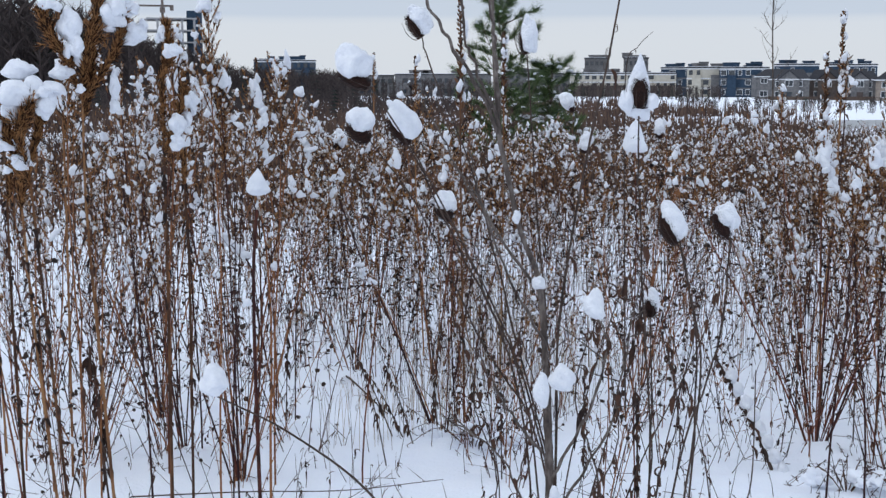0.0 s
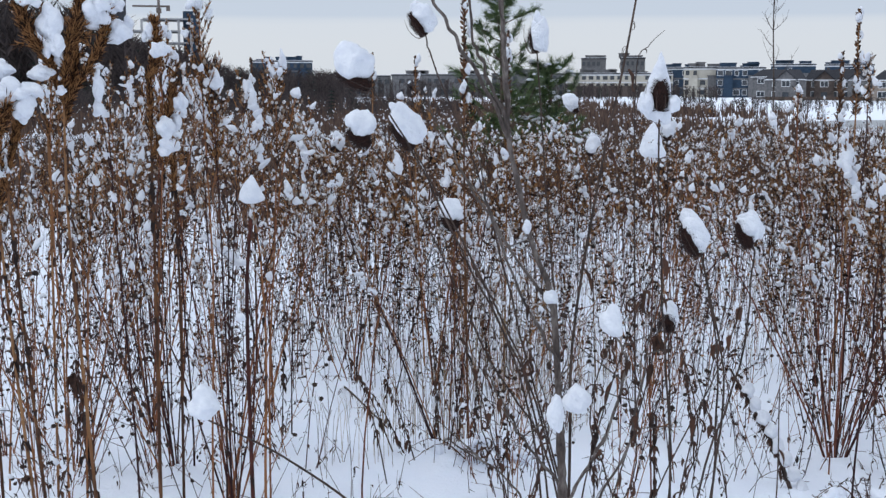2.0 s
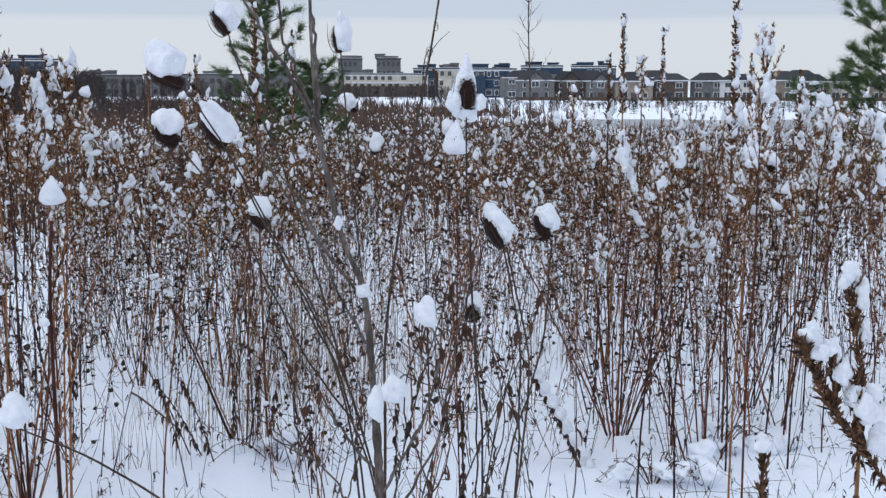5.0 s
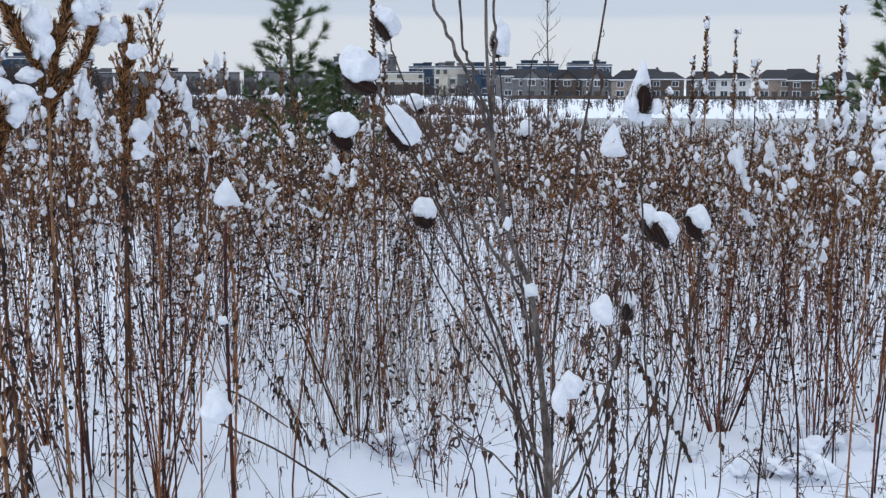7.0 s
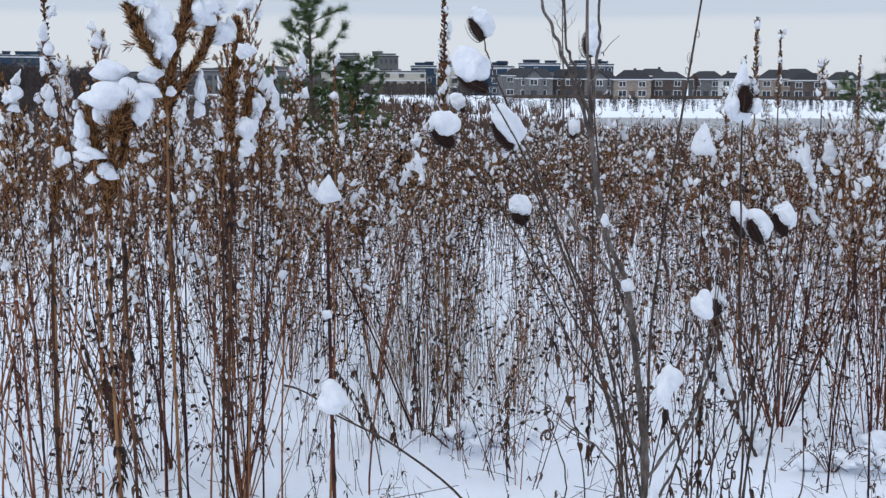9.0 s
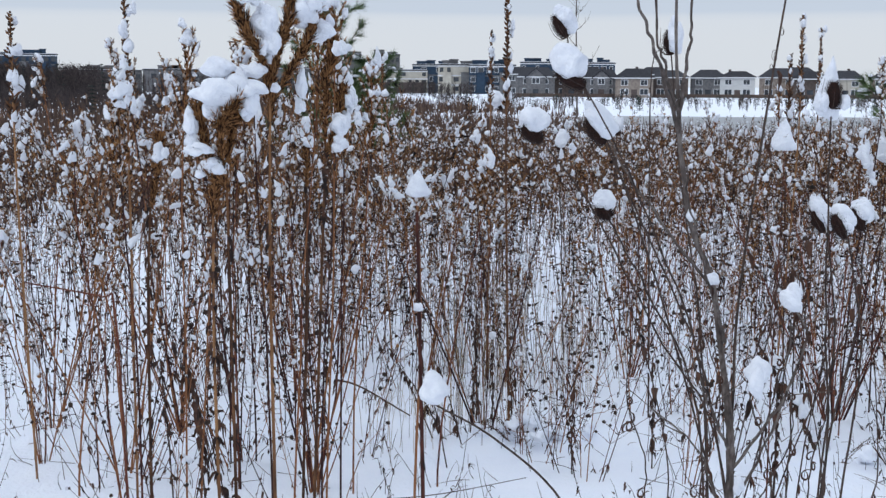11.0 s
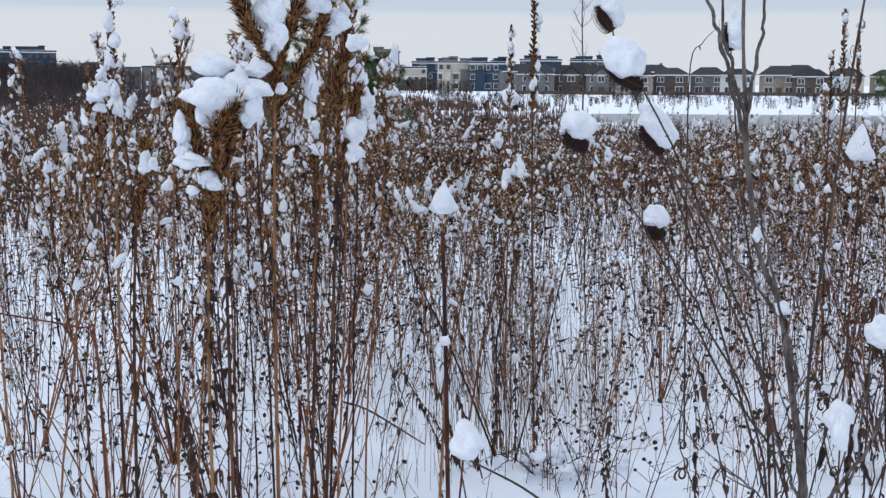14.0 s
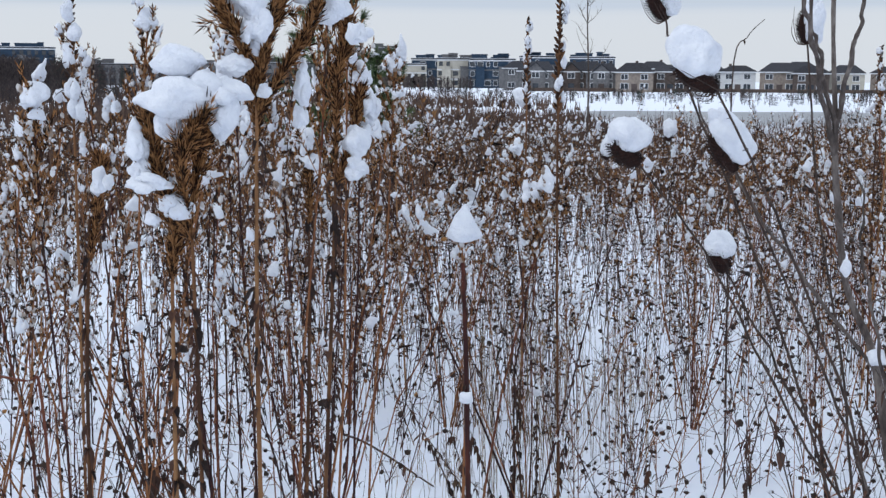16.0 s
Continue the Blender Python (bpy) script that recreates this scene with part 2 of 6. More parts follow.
    def leaf(self, p, d, length, width, droop=0.6, curl=0.5):
        """A withered, folded and curling leaf, closed on both sides."""
        d = np.asarray(d, float)
        d = d / (np.linalg.norm(d) + 1e-9)
        side = np.cross(d, (0, 0, 1))
        side /= np.linalg.norm(side) + 1e-9
        up = np.cross(side, d)
        v, q = [], np.array(p, float)
        h = d.copy()
        for i in range(4):
            s = width * (0.5, 1.0, 0.75, 0.12)[i]
            v += [q - side * s + up * s * curl, q, q + side * s + up * s * curl]
            h = h + np.array((0, 0, -droop * 0.6))
            h += side * rng.normal(0, 0.25)
            h /= np.linalg.norm(h)
            q = q + h * length / 3
        f = []
        for i in range(3):
            for j in range(2):
                a = i * 3 + j
                f += [(a, a + 1, a + 4), (a, a + 4, a + 3)]
        self.add(v, f)

    def put(self, template, m, t):
        v, f = template
        self.add(v @ m.T + t, f)

    def box(self, lo, hi):
        (x0, y0, z0), (x1, y1, z1) = lo, hi
        v = [(x0, y0, z0), (x1, y0, z0), (x1, y1, z0), (x0, y1, z0), (x0, y0, z1), (x1, y0, z1), (x1, y1, z1), (x0, y1, z1)]
        q = [(0, 3, 2, 1), (4, 5, 6, 7), (0, 1, 5, 4), (1, 2, 6, 5), (2, 3, 7, 6), (3, 0, 4, 7)]
        self.add(v, [t for a, b, c, d in q for t in ((a, b, c), (a, c, d))])


def ico_template(sub):
    bm = bmesh.new()
    bmesh.ops.create_icosphere(bm, subdivisions=sub, radius=1.0)
    bm.verts.ensure_lookup_table()
    v = np.array([x.co[:] for x in bm.verts])
    f = np.array([[x.index for x in p.verts] for p in bm.faces])
    bm.free()
    return v, f


OCTA = np.array([(1, 0, 0), (-1, 0, 0), (0, 1, 0), (0, -1, 0), (0, 0, 1), (0, 0, -1)], float)
OCTA_F = np.array([(0, 2, 4), (2, 1, 4), (1, 3, 4), (3, 0, 4), (2, 0, 5), (1, 2, 5), (3, 1, 5), (0, 3, 5)])
DART = (np.array([(1, 0, 0), (-0.5, 0.87, 0), (-0.5, -0.87, 0), (0, 0, 1)]), np.array([(0, 1, 3), (1, 2, 3), (2, 0, 3)]))
GRAIN = (np.array([(0, 0, 0), (1, 0, 0.4), (-0.5, 0.87, 0.4), (-0.5, -0.87, 0.4), (0, 0, 1)]), np.array([(0, 2, 1), (0, 3, 2), (0, 1, 3), (4, 1, 2), (4, 2, 3), (4, 3, 1)]))
ICO = {-1: (OCTA, OCTA_F), 0: ico_template(1), 1: ico_template(2), 2: ico_template(3), 3: ico_template(4)}


def part(name, geo, material, parent=None, label="", smooth=False):
    """One mesh object, under a thing or a part if one is given."""
    me = geo if isinstance(geo, bpy.types.Mesh) else geo.mesh(name, material, smooth)
    ob = new(name, me)
    if parent:
        ob.parent = parent
    if label:
        ob["label"] = label
    return ob


def thing(name, label, category, group="", kind="", at=None):
    ob = new(name)
    ob.empty_display_size = 0.1
    if at is not None:
        ob.matrix_basis = at
    return tagged(ob, label, category, group, kind)


def bend(points, n):
    """A smooth line of n points through a few (Catmull-Rom)."""
    p = np.asarray(points, float)
    p = np.vstack([2 * p[0] - p[1], p, 2 * p[-1] - p[-2]])
    out, segs = [], len(p) - 3
    for u in np.linspace(0, segs - 1e-6, n):
        i, t = int(u), u - int(u)
        a, b, c, d = p[i:i + 4]
        out.append(0.5 * (2 * b + (c - a) * t + (2 * a - 5 * b + 4 * c - d) * t * t + (3 * b - a - 3 * c + d) * t ** 3))
    return np.array(out)


# plant clumps with a heap of snow at the foot: x, y, stems, spread
CLUMPS = ((0.0, 4.85, 8, 0.12), (-0.45, 6.05, 9, 0.10), (1.50, 4.70, 20, 0.09), (1.72, 4.35, 9, 0.10), (-1.42, 4.66, 9, 0.12), (-1.0, 4.55, 8, 0.10),
          (2.3, 5.2, 12, 0.11), (-1.75, 5.2, 10, 0.11), (0.95, 5.7, 9, 0.09), (-0.05, 5.9, 8, 0.09))


def level(x, y):
    """The snow's height: gentle hummocks near by, a slow fall to the flats."""
    x, y = np.asarray(x, float), np.asarray(y, float)
    near = np.clip(1 - np.abs(y - 6) / 30, 0, 1)
    z = 0.034 * np.sin(1.9 * x + 0.7 * y) * np.sin(1.3 * y - 0.8 * x) + 0.016 * np.sin(4.3 * x + 1.1) * np.sin(3.7 * y + 0.4 * x) + 0.008 * np.sin(9.1 * x - 4 * y) * np.sin(8.3 * y + 2)
    z = z + 0.010 * np.sin(15.3 * x + 5.1 * y) * np.sin(12.7 * y - 6.2 * x + 1.3) + 0.007 * np.sin(23 * x - 9 * y + 0.6) * np.sin(21 * y + 8 * x)
    for cx, cy, n, spread in CLUMPS:
        z = z + (0.03 + 0.02 * (n % 3)) * np.exp(-((x - cx) ** 2 + (y - cy + 0.06) ** 2) / 0.014)
    s = np.clip((y - 11) / 38, 0, 1)
    f = np.clip((y - 125) / 130, 0, 1)
    return z * near - 1.05 * s * s * (3 - 2 * s) - 0.3 * f * f * (3 - 2 * f)


# ---- ground ----
def spaced(lo, hi, dense_lo, dense_hi, step):
    mid = np.arange(dense_lo, dense_hi + step / 2, step)
    right, left, s, v = [], [], step, dense_hi
    while v < hi:
        s *= 1.16
        v += s
        right.append(min(v, hi))
    s, v = step, dense_lo
    while v > lo:
        s *= 1.16
        v -= s
        left.append(max(v, lo))
    return np.concatenate([left[::-1], mid, right])


gx, gy = spaced(-1500, 1500, -5, 8, 0.085), spaced(-400, 2500, 1.5, 14, 0.085)
GX, GY = np.meshgrid(gx, gy)
gv = np.stack([GX, GY, level(GX, GY)], -1).reshape(-1, 3)
near = (GX > -5) & (GX < 8) & (GY > 1.5) & (GY < 14)
gv[:, 2] += (near * 0.006 * rng.normal(size=GX.shape)).ravel()
w = len(gx)
ii = (np.arange(len(gy) - 1)[:, None] * w + np.arange(w - 1)[None, :]).ravel()
ground_geo = Geo()
ground_geo.add(gv, np.concatenate([np.stack([ii, ii + 1, ii + w + 1], 1), np.stack([ii, ii + w + 1, ii + w], 1)]))
ground = part("ground", ground_geo, GROUND_SNOW, smooth=True)
tagged(ground, "white snow-covered ground with soft hummocks and stem holes", "snow", kind="structure")

# frozen pond beyond the meadow
pond_geo = Geo()
pv, n = [(42.0, 76.0, -1.03)], 64
for i in range(n):
    a = i * 2 * math.pi / n
    r = 1 + 0.12 * math.sin(3 * a + 1) + 0.07 * math.sin(7 * a)
    pv.append((42 + 19 * r * math.cos(a), 76 + 19 * r * math.sin(a), -1.03))
pond_geo.add(pv, [(0, 1 + i, 1 + (i + 1) % n) for i in range(n)])
tagged(part("water", pond_geo, ICE), "grey frozen pond with thin ice beyond the meadow", "pond", kind="structure")


# ---- meadow plants ----
def goldenrod_geo(height, plume, branches, tufts, snow, cap, lean=(0.0, 0.0), leaves=14, sub=1, thick=0.0027, sides=5, heavy=1, grain=1.0, squash=1.0, taper=0.35, sleeves=0, rough=0.24, fat=1.0, flecks=0.45, spreading=0.45):
    """Dry goldenrod: stem, withered leaves, feathery seed plume and the snow on it."""
    g = {k: Geo() for k in ("stem", "leaves", "plume", "snow", "cap", "fluff")}
    lx, ly = lean
    wob = rng.normal(0, 0.020, (6, 2))
    wob[0] = 0
    if sides == 6:
        wob[-1] = 0
    zz = np.linspace(-0.12, height, 6)
    u = np.clip(zz / height, 0, 1)
    path = np.stack([lx * u ** 1.4 + wob[:, 0] * u, ly * u ** 1.4 + wob[:, 1] * u, zz], 1)
    path = bend(path, 8 if sides > 3 else 4 if leaves > 4 else 3)
    g["stem"].tube(path, np.linspace(thick, thick * 0.45, len(path)), sides)

    def at(z):
        return np.array([np.interp(z, path[:, 2], path[:, i]) for i in range(3)])

    for _ in range(leaves):
        z = height * (1 - (0.72 if sides == 3 else 0.58) * rng.random() ** 1.3) - plume * 0.2
        a = rng.uniform(0, 6.28)
        d = (math.cos(a), math.sin(a), rng.uniform(-0.9, 0.7))
        if sides > 3:
            g["leaves"].leaf(at(z), d, rng.uniform(0.014, 0.038), rng.uniform(0.002, 0.0055), rng.uniform(0.8, 2.4), rng.uniform(0.2, 1))
        else:
            g["leaves"].dart(at(z), d, rng.uniform(0.02, 0.06), rng.uniform(0.0030, 0.0070))
    lumps, pair = [], 2 if leaves > 4 else 1
    for b in range(branches):
        s = (b + rng.uniform(0, 0.7)) / branches
        z = height - plume * (1 - s)
        a = b * 2.4 + rng.uniform(-0.5, 0.5)
        ln = plume * (0.50 - 0.28 * s) * rng.uniform(0.7, 1.2)
        p0 = at(z)
        out = np.array([math.cos(a), math.sin(a), 0])
        pts = np.array([p0 + out * ln * spreading * t * (1 - 0.25 * t) + np.array([0, 0, ln * (0.95 * t - 0.2 * t * t)]) for t in (0, 0.35, 0.7, 1.0)])
        if sides > 3:
            g["plume"].tube(pts, (0.0012, 0.001, 0.0008, 0.0004), 3)
        if sides > 3:
            t = rng.uniform(0.1, 1, tufts)
            q = np.stack([np.interp(t, (0, 0.35, 0.7, 1), pts[:, i]) for i in range(3)], 1)
            d = out * rng.uniform(-0.3, 0.7, (tufts, 1)) + rng.normal(0, 0.3, (tufts, 3)) * (1, 1, 0) + np.stack([np.zeros(tufts), np.zeros(tufts), rng.uniform(0.5, 1.2, tufts)], 1)
            g["plume"].many(GRAIN, q, d, rng.uniform(0.009, 0.021, tufts) * grain, rng.uniform(0.0013, 0.0025, tufts) * grain)
        for k in range(tufts if sides == 3 else 0):
            t = rng.uniform(0.1, 1)
            q = np.array([np.interp(t, (0, 0.35, 0.7, 1), pts[:, i]) for i in range(3)])
            d = out * rng.uniform(-0.3, 0.7) + np.array([rng.normal(0, 0.3), rng.normal(0, 0.3), rng.uniform(0.5, 1.2)])
            g["plume"].many(DART, q + rng.normal(0, 0.004, (pair, 3)), d + rng.normal(0, 0.25, (pair, 3)), rng.uniform(0.014, 0.032, pair) * grain, rng.uniform(0.0018, 0.0040, pair) * grain)
            if rng.random() < flecks:
                r = rng.uniform(0.0042, 0.0092) * grain
                g["fluff"].many((OCTA, OCTA_F), q + rng.normal(0, 0.006, 3), (rng.normal(0, 0.3), rng.normal(0, 0.3), 1), r * rng.uniform(0.9, 1.9), r)
        if sides > 3 and flecks:
            n = int(rng.poisson(6 * flecks))
            k = rng.uniform(0.2, 1, n)
            q = np.stack([np.interp(k, (0, 0.35, 0.7, 1), pts[:, i]) for i in range(3)], 1) + rng.normal(0, 0.003, (n, 3))
            r = rng.uniform(0.0028, 0.0062, n)
            g["fluff"].many(ICO[0], q, rng.normal(0, 0.3, (n, 3)) + (0, 0, 1), r * rng.uniform(0.8, 1.7, n), r)
        lumps.append((pts[2], pts[3], ln))
    order = rng.permutation(len(lumps))
    for k in order[:snow]:
        p2, p3, ln = lumps[k]
        r = rng.uniform(0.007, 0.0165) if sides > 3 else 0.005 + 0.011 * rng.random() ** 2
        g["snow"].blob((p2 + p3) / 2 + (0, 0, r * 0.4), (r, r * rng.uniform(0.7, 1.0), r * rng.uniform(1.1, 2.4)), sub, rot_to(p3 - p2 + rng.normal(0, 0.012, 3)), 0.28, 0.6, 0.4)
    if cap:
        for j in range(heavy):
            q = at(height - plume * 0.55 * j / max(heavy, 1)) + rng.normal(0, cap * (0.25 + 0.35 * (j > 0)), 3)
            k2 = rng.uniform(0.55, 1.0) if j else 1.0
            g["cap"].blob(q, (cap * k2 * rng.uniform(0.75, 1.15), cap * k2 * rng.uniform(0.7, 1.0), cap * k2 * squash * rng.uniform(1.0, 1.5)), sub, rot_to((rng.normal(0, 0.3), rng.normal(0, 0.3), 1)) if taper < 0.7 else None, rough, 0.6, taper)
    for _ in range(sleeves):
        a = rng.uniform(0, 6.28)
        side = np.array([math.cos(a), math.sin(a), 0]) * rng.uniform(0.006, 0.02)
        z, r = height - rng.uniform(0, 0.25) * plume, rng.uniform(0.014, 0.024) * fat
        q = at(z) + side
        for j in range(int(rng.integers(3, 7))):
            g["cap" if fat > 1 else "snow"].blob(q, (r * rng.uniform(0.8, 1.2), r * rng.uniform(0.7, 1.0), r * rng.uniform(1.1, 1.9)), sub, rot_to((rng.normal(0, 0.35), rng.normal(0, 0.35), 1)), 0.3, 0.8, 0.2)
            q = q + side * rng.uniform(-0.1, 0.9) + np.array([rng.normal(0, 0.005), rng.normal(0, 0.005), -r * rng.uniform(0.9, 1.6)])
            r *= rng.uniform(0.75, 1.12)
    return g


def joined(g, names):
    out = Geo()
    for k in names:
        if g[k].v:
            v, f = g[k].arrays()
            out.add(v, f)
    return out


def aster_geo(height, heads, sub=0, sides=4):
    """Thin wiry aster stalk with a few forks, small dark seed heads and snow on some of them."""
    g = {k: Geo() for k in ("stem", "leaves", "plume", "snow", "cap", "fluff")}
    lx, ly = rng.normal(0, 0.06, 2) * height
    path = bend([(0, 0, -0.05), (lx * 0.25, ly * 0.2, height * 0.4), (lx, ly, height)], 6)
    g["stem"].tube(path, np.linspace(0.0019, 0.0009, 6), sides)
    for k in range(heads):
        i = rng.integers(2, 6)
        p = path[i]
        a = rng.uniform(0, 6.28)
        e = p + np.array([math.cos(a), math.sin(a), rng.uniform(0.5, 1.6)]) * rng.uniform(0.03, 0.11)
        g["stem"].tube([p, (p + e) / 2 + rng.normal(0, 0.006, 3), e], (0.0011, 0.001, 0.0008), 3)
        w = rng.uniform(0.0045, 0.0095)
        g["plume"].blob(e, (w, w, w * rng.uniform(0.7, 1.1)), 0, None, 0.25, 0.8)
        if rng.random() < 0.42:
            r = rng.uniform(0.006, 0.013)
            g["snow"].blob(e + (rng.normal(0, 0.003), rng.normal(0, 0.003), 0.006), (r * rng.uniform(0.7, 1.3), r * rng.uniform(0.7, 1.3), r * rng.uniform(0.6, 1.3)), max(sub, 0), rot_to((rng.normal(0, 0.5), rng.normal(0, 0.5), 1)), 0.3, 0.5, 0.3)
    for _ in range(6):
        z = rng.integers(1, 5)
        a = rng.uniform(0, 6.28)
        g["leaves"].leaf(path[z] + rng.normal(0, 0.002, 3), (math.cos(a), math.sin(a), -0.2), rng.uniform(0.015, 0.035), 0.003, 1.2, 0.6)
    return g


PARTS = (("stem", STEM, "", False), ("leaves", LEAF, "shrivelled dark leaves", False), ("plume", PLUME, "feathery tan seed plume", False), ("snow", SNOW, "white snow lumps", True), ("cap", SNOW, "rounded snow cap", True), ("fluff", FLUFF, "pale flecks of seed fluff and snow", True))
NAMES = {"stem": "stem", "leaves": "dry_leaves", "plume": "seed_plume", "snow": "snow_clumps", "cap": "snow_cap", "fluff": "seed_fluff"}


def plant_thing(name, g, label, category, group, at, bud=False, stem=None):
    ob = thing(name, label, category, group, at=at)
    for k, m, text, smooth in PARTS:
        if g[k].v:
            nm = NAMES[k]
            if bud and k == "plume":
                for v, f in zip(g[k].v, g[k].f):
                    one = Geo()
                    one.add(v, f - f.min())
                    part("seed_head", one, BUD, ob)
                continue
            if k == "cap" and len(g[k].v) > 1:
                for v, f in zip(g[k].v, g[k].f):
                    one = Geo()
                    one.add(v, f - f.min())
                    part("snow_lump", one, SNOW, ob, "rounded lump of snow", True)
                continue
            made = part(nm, g[k], stem if stem and k == "stem" else m, ob, text, smooth)
            if k in ("snow", "fluff"):
                made["kind"] = "stuff"
    return ob


def allowed(x, y):
    """How many stems a square metre carries: thick stands with open snow between."""
    s = x / y
    if y < 2.75 or s < -0.42 - 1.1 / y or s > 0.72:
        return 0.0
    if x < -0.62 - 0.07 * (y - 3):
        d = 9.0 if y > 4.7 else 5.5 if y > 3.0 else 3.0
    elif s < 0.27:
        d = 0.0 if y < 4.3 else 4.0 if y < 5.4 else 11.0 if y < 6.2 else 22.0
    else:
        d = 0.5 if y < 3.7 else 15.0 if y < 5 else 24.0
    for cx, cy, r, k in ((-0.45, 5.0, 0.50, 0.15), (1.12, 5.0, 0.42, 0.2), (-0.35, 6.0, 0.35, 0.4), (0.75, 6.4, 0.4, 0.4), (0.6, 7.6, 0.5, 0.5), (7.2, 12.0, 1.5, 0.35), (6.2, 10.2, 0.9, 0.5)):
        if (x - cx) ** 2 + (y - cy) ** 2 < r * r:
            d *= k
    return d


def scatter(y0, y1, scale=1.0, clump=5, fan=2.2, foot=0.6):
    """Stem places in loose clumps; each stem leans away from its clump's middle."""
    out = []
    x0, x1 = -0.42 * y1 - 1.2, 0.72 * y1
    top = 32.0 * scale
    n = int((x1 - x0) * (y1 - y0) * top / clump)
    for _ in range(n):
        cx, cy = rng.uniform(x0, x1), rng.uniform(y0, y1)
        if rng.random() * 32.0 > allowed(cx, cy):
            continue
        spread = rng.uniform(0.04, 0.16)
        for _ in range(rng.poisson(clump)):
            dx, dy = rng.normal(0, spread, 2)
            x, y = cx + dx * foot, cy + dy * foot
            wild = 0.08 if rng.random() < 0.65 else 0.26
            if y0 <= y < y1 and allowed(x, y) > 0:
                out.append((x, y, dx * fan + rng.normal(0, wild), dy * fan + rng.normal(0, wild)))
    return out


# near stand: every stalk is a plant of its own
VARIANTS = []
for i in range(14):
    h = (1.22, 1.30, 1.12, 1.36, 1.05, 1.26, 1.18, 1.40, 0.98, 1.15, 1.24, 0.88, 1.32, 1.10)[i]
    big = (0.018, 0.026, 0.0, 0.022, 0.02, 0.03, 0.0, 0.024, 0.018, 0.028, 0.02, 0.0, 0.0, 0.022)[i]
    VARIANTS.append((h, goldenrod_geo(h, rng.uniform(0.16, 0.32), int(rng.integers(11, 17)), 14, int(rng.integers(2, 5)), big * 0.8, rng.normal(0, 0.07, 2), 15, 1, (0.0028, 0.0042, 0.0033, 0.0038)[i % 4], sleeves=int(i % 4 == 0), fat=0.6)))
GOLD_LABELS = ("dry reddish-brown goldenrod stalk with snow-dusted feathery plume", "dry brown goldenrod stalk capped with fresh snow, standing in snow")
gold_first = {}
near_places = []
for cx, cy, n, spread in CLUMPS:
    for _ in range(n):
        dx, dy = rng.normal(0, spread, 2)
        near_places.append((cx + dx * 0.25, cy + dy * 0.25, dx * 4.2, dy * 4.2))
near_places += scatter(2.75, 5.6, 0.46, 8, 3.6, 0.30)
near_places = near_places[:360]
for x, y, dx, dy in near_places:
    i = int(rng.integers(len(VARIANTS)))
    s = rng.uniform(0.62, 1.08) if rng.random() < 0.8 else rng.uniform(1.05, 1.2 if x < 0.3 else 1.12)
    lean = Matrix.Rotation(min(math.hypot(dx, dy) * 0.72, 0.36), 4, Vector((-dy, dx, 0.001)).normalized())
    m = Matrix.Translation((x, y, float(level(x, y)))) @ lean @ Matrix.Rotation(rng.uniform(0, 6.28), 4, "Z") @ Matrix.Scale(s, 4)
    kind = (i, x > 1.15)
    if kind not in gold_first:
        text = "deep red goldenrod stalk with a snow-flecked brown plume" if kind[1] else GOLD_LABELS[VARIANTS[i][0] > 1.2]
        gold_first[kind] = plant_thing("goldenrod", VARIANTS[i][1], text, "goldenrod", "dry goldenrod in the meadow", Matrix.Identity(4), stem=RED_STEM if kind[1] else None)
        gold_first[kind].matrix_basis = m
    else:
        c = copy_thing(gold_first[kind], m)
        c.matrix_basis = m

# wiry asters between them
ASTERS = [aster_geo(h, n) for h, n in ((0.55, 7), (0.7, 9), (0.45, 5), (0.82, 10), (0.62, 6))]
aster_first = {}
fans = [(-1.42, 4.5), (-1.0, 4.45), (-0.75, 4.2), (-1.25, 3.9), (-0.55, 4.7), (0.55, 4.1), (0.85, 4.4), (1.3, 4.6), (1.75, 4.5), (0.2, 4.6)]
fans += [(rng.uniform(-0.40 * y - 0.4, 0.64 * y), y) for y in rng.uniform(4.2, 6.8, 26)]
for k in range(230):
    cx, cy = fans[k % len(fans)]
    dx, dy = rng.normal(0, 0.20, 2)
    x, y = cx + dx * 0.35, cy + dy * 0.35
    tilt = Matrix.Rotation(min(math.hypot(dx, dy) * 1.3, 0.46), 4, Vector((-dy, dx, 0.001)).normalized())
    i = int(rng.integers(len(ASTERS)))
    m = Matrix.Translation((x, y, float(level(x, y)))) @ tilt @ Matrix.Rotation(rng.uniform(0, 6.28), 4, "Z") @ Matrix.Scale(rng.uniform(0.75, 1.3), 4)
    if i not in aster_first:
        aster_first[i] = plant_thing("aster_stalk", ASTERS[i], "thin wiry aster stalk with dark seed heads", "aster", "dry aster stalks", Matrix.Identity(4), True)
        aster_first[i].matrix_basis = m
    else:
        copy_thing(aster_first[i], m).matrix_basis = m


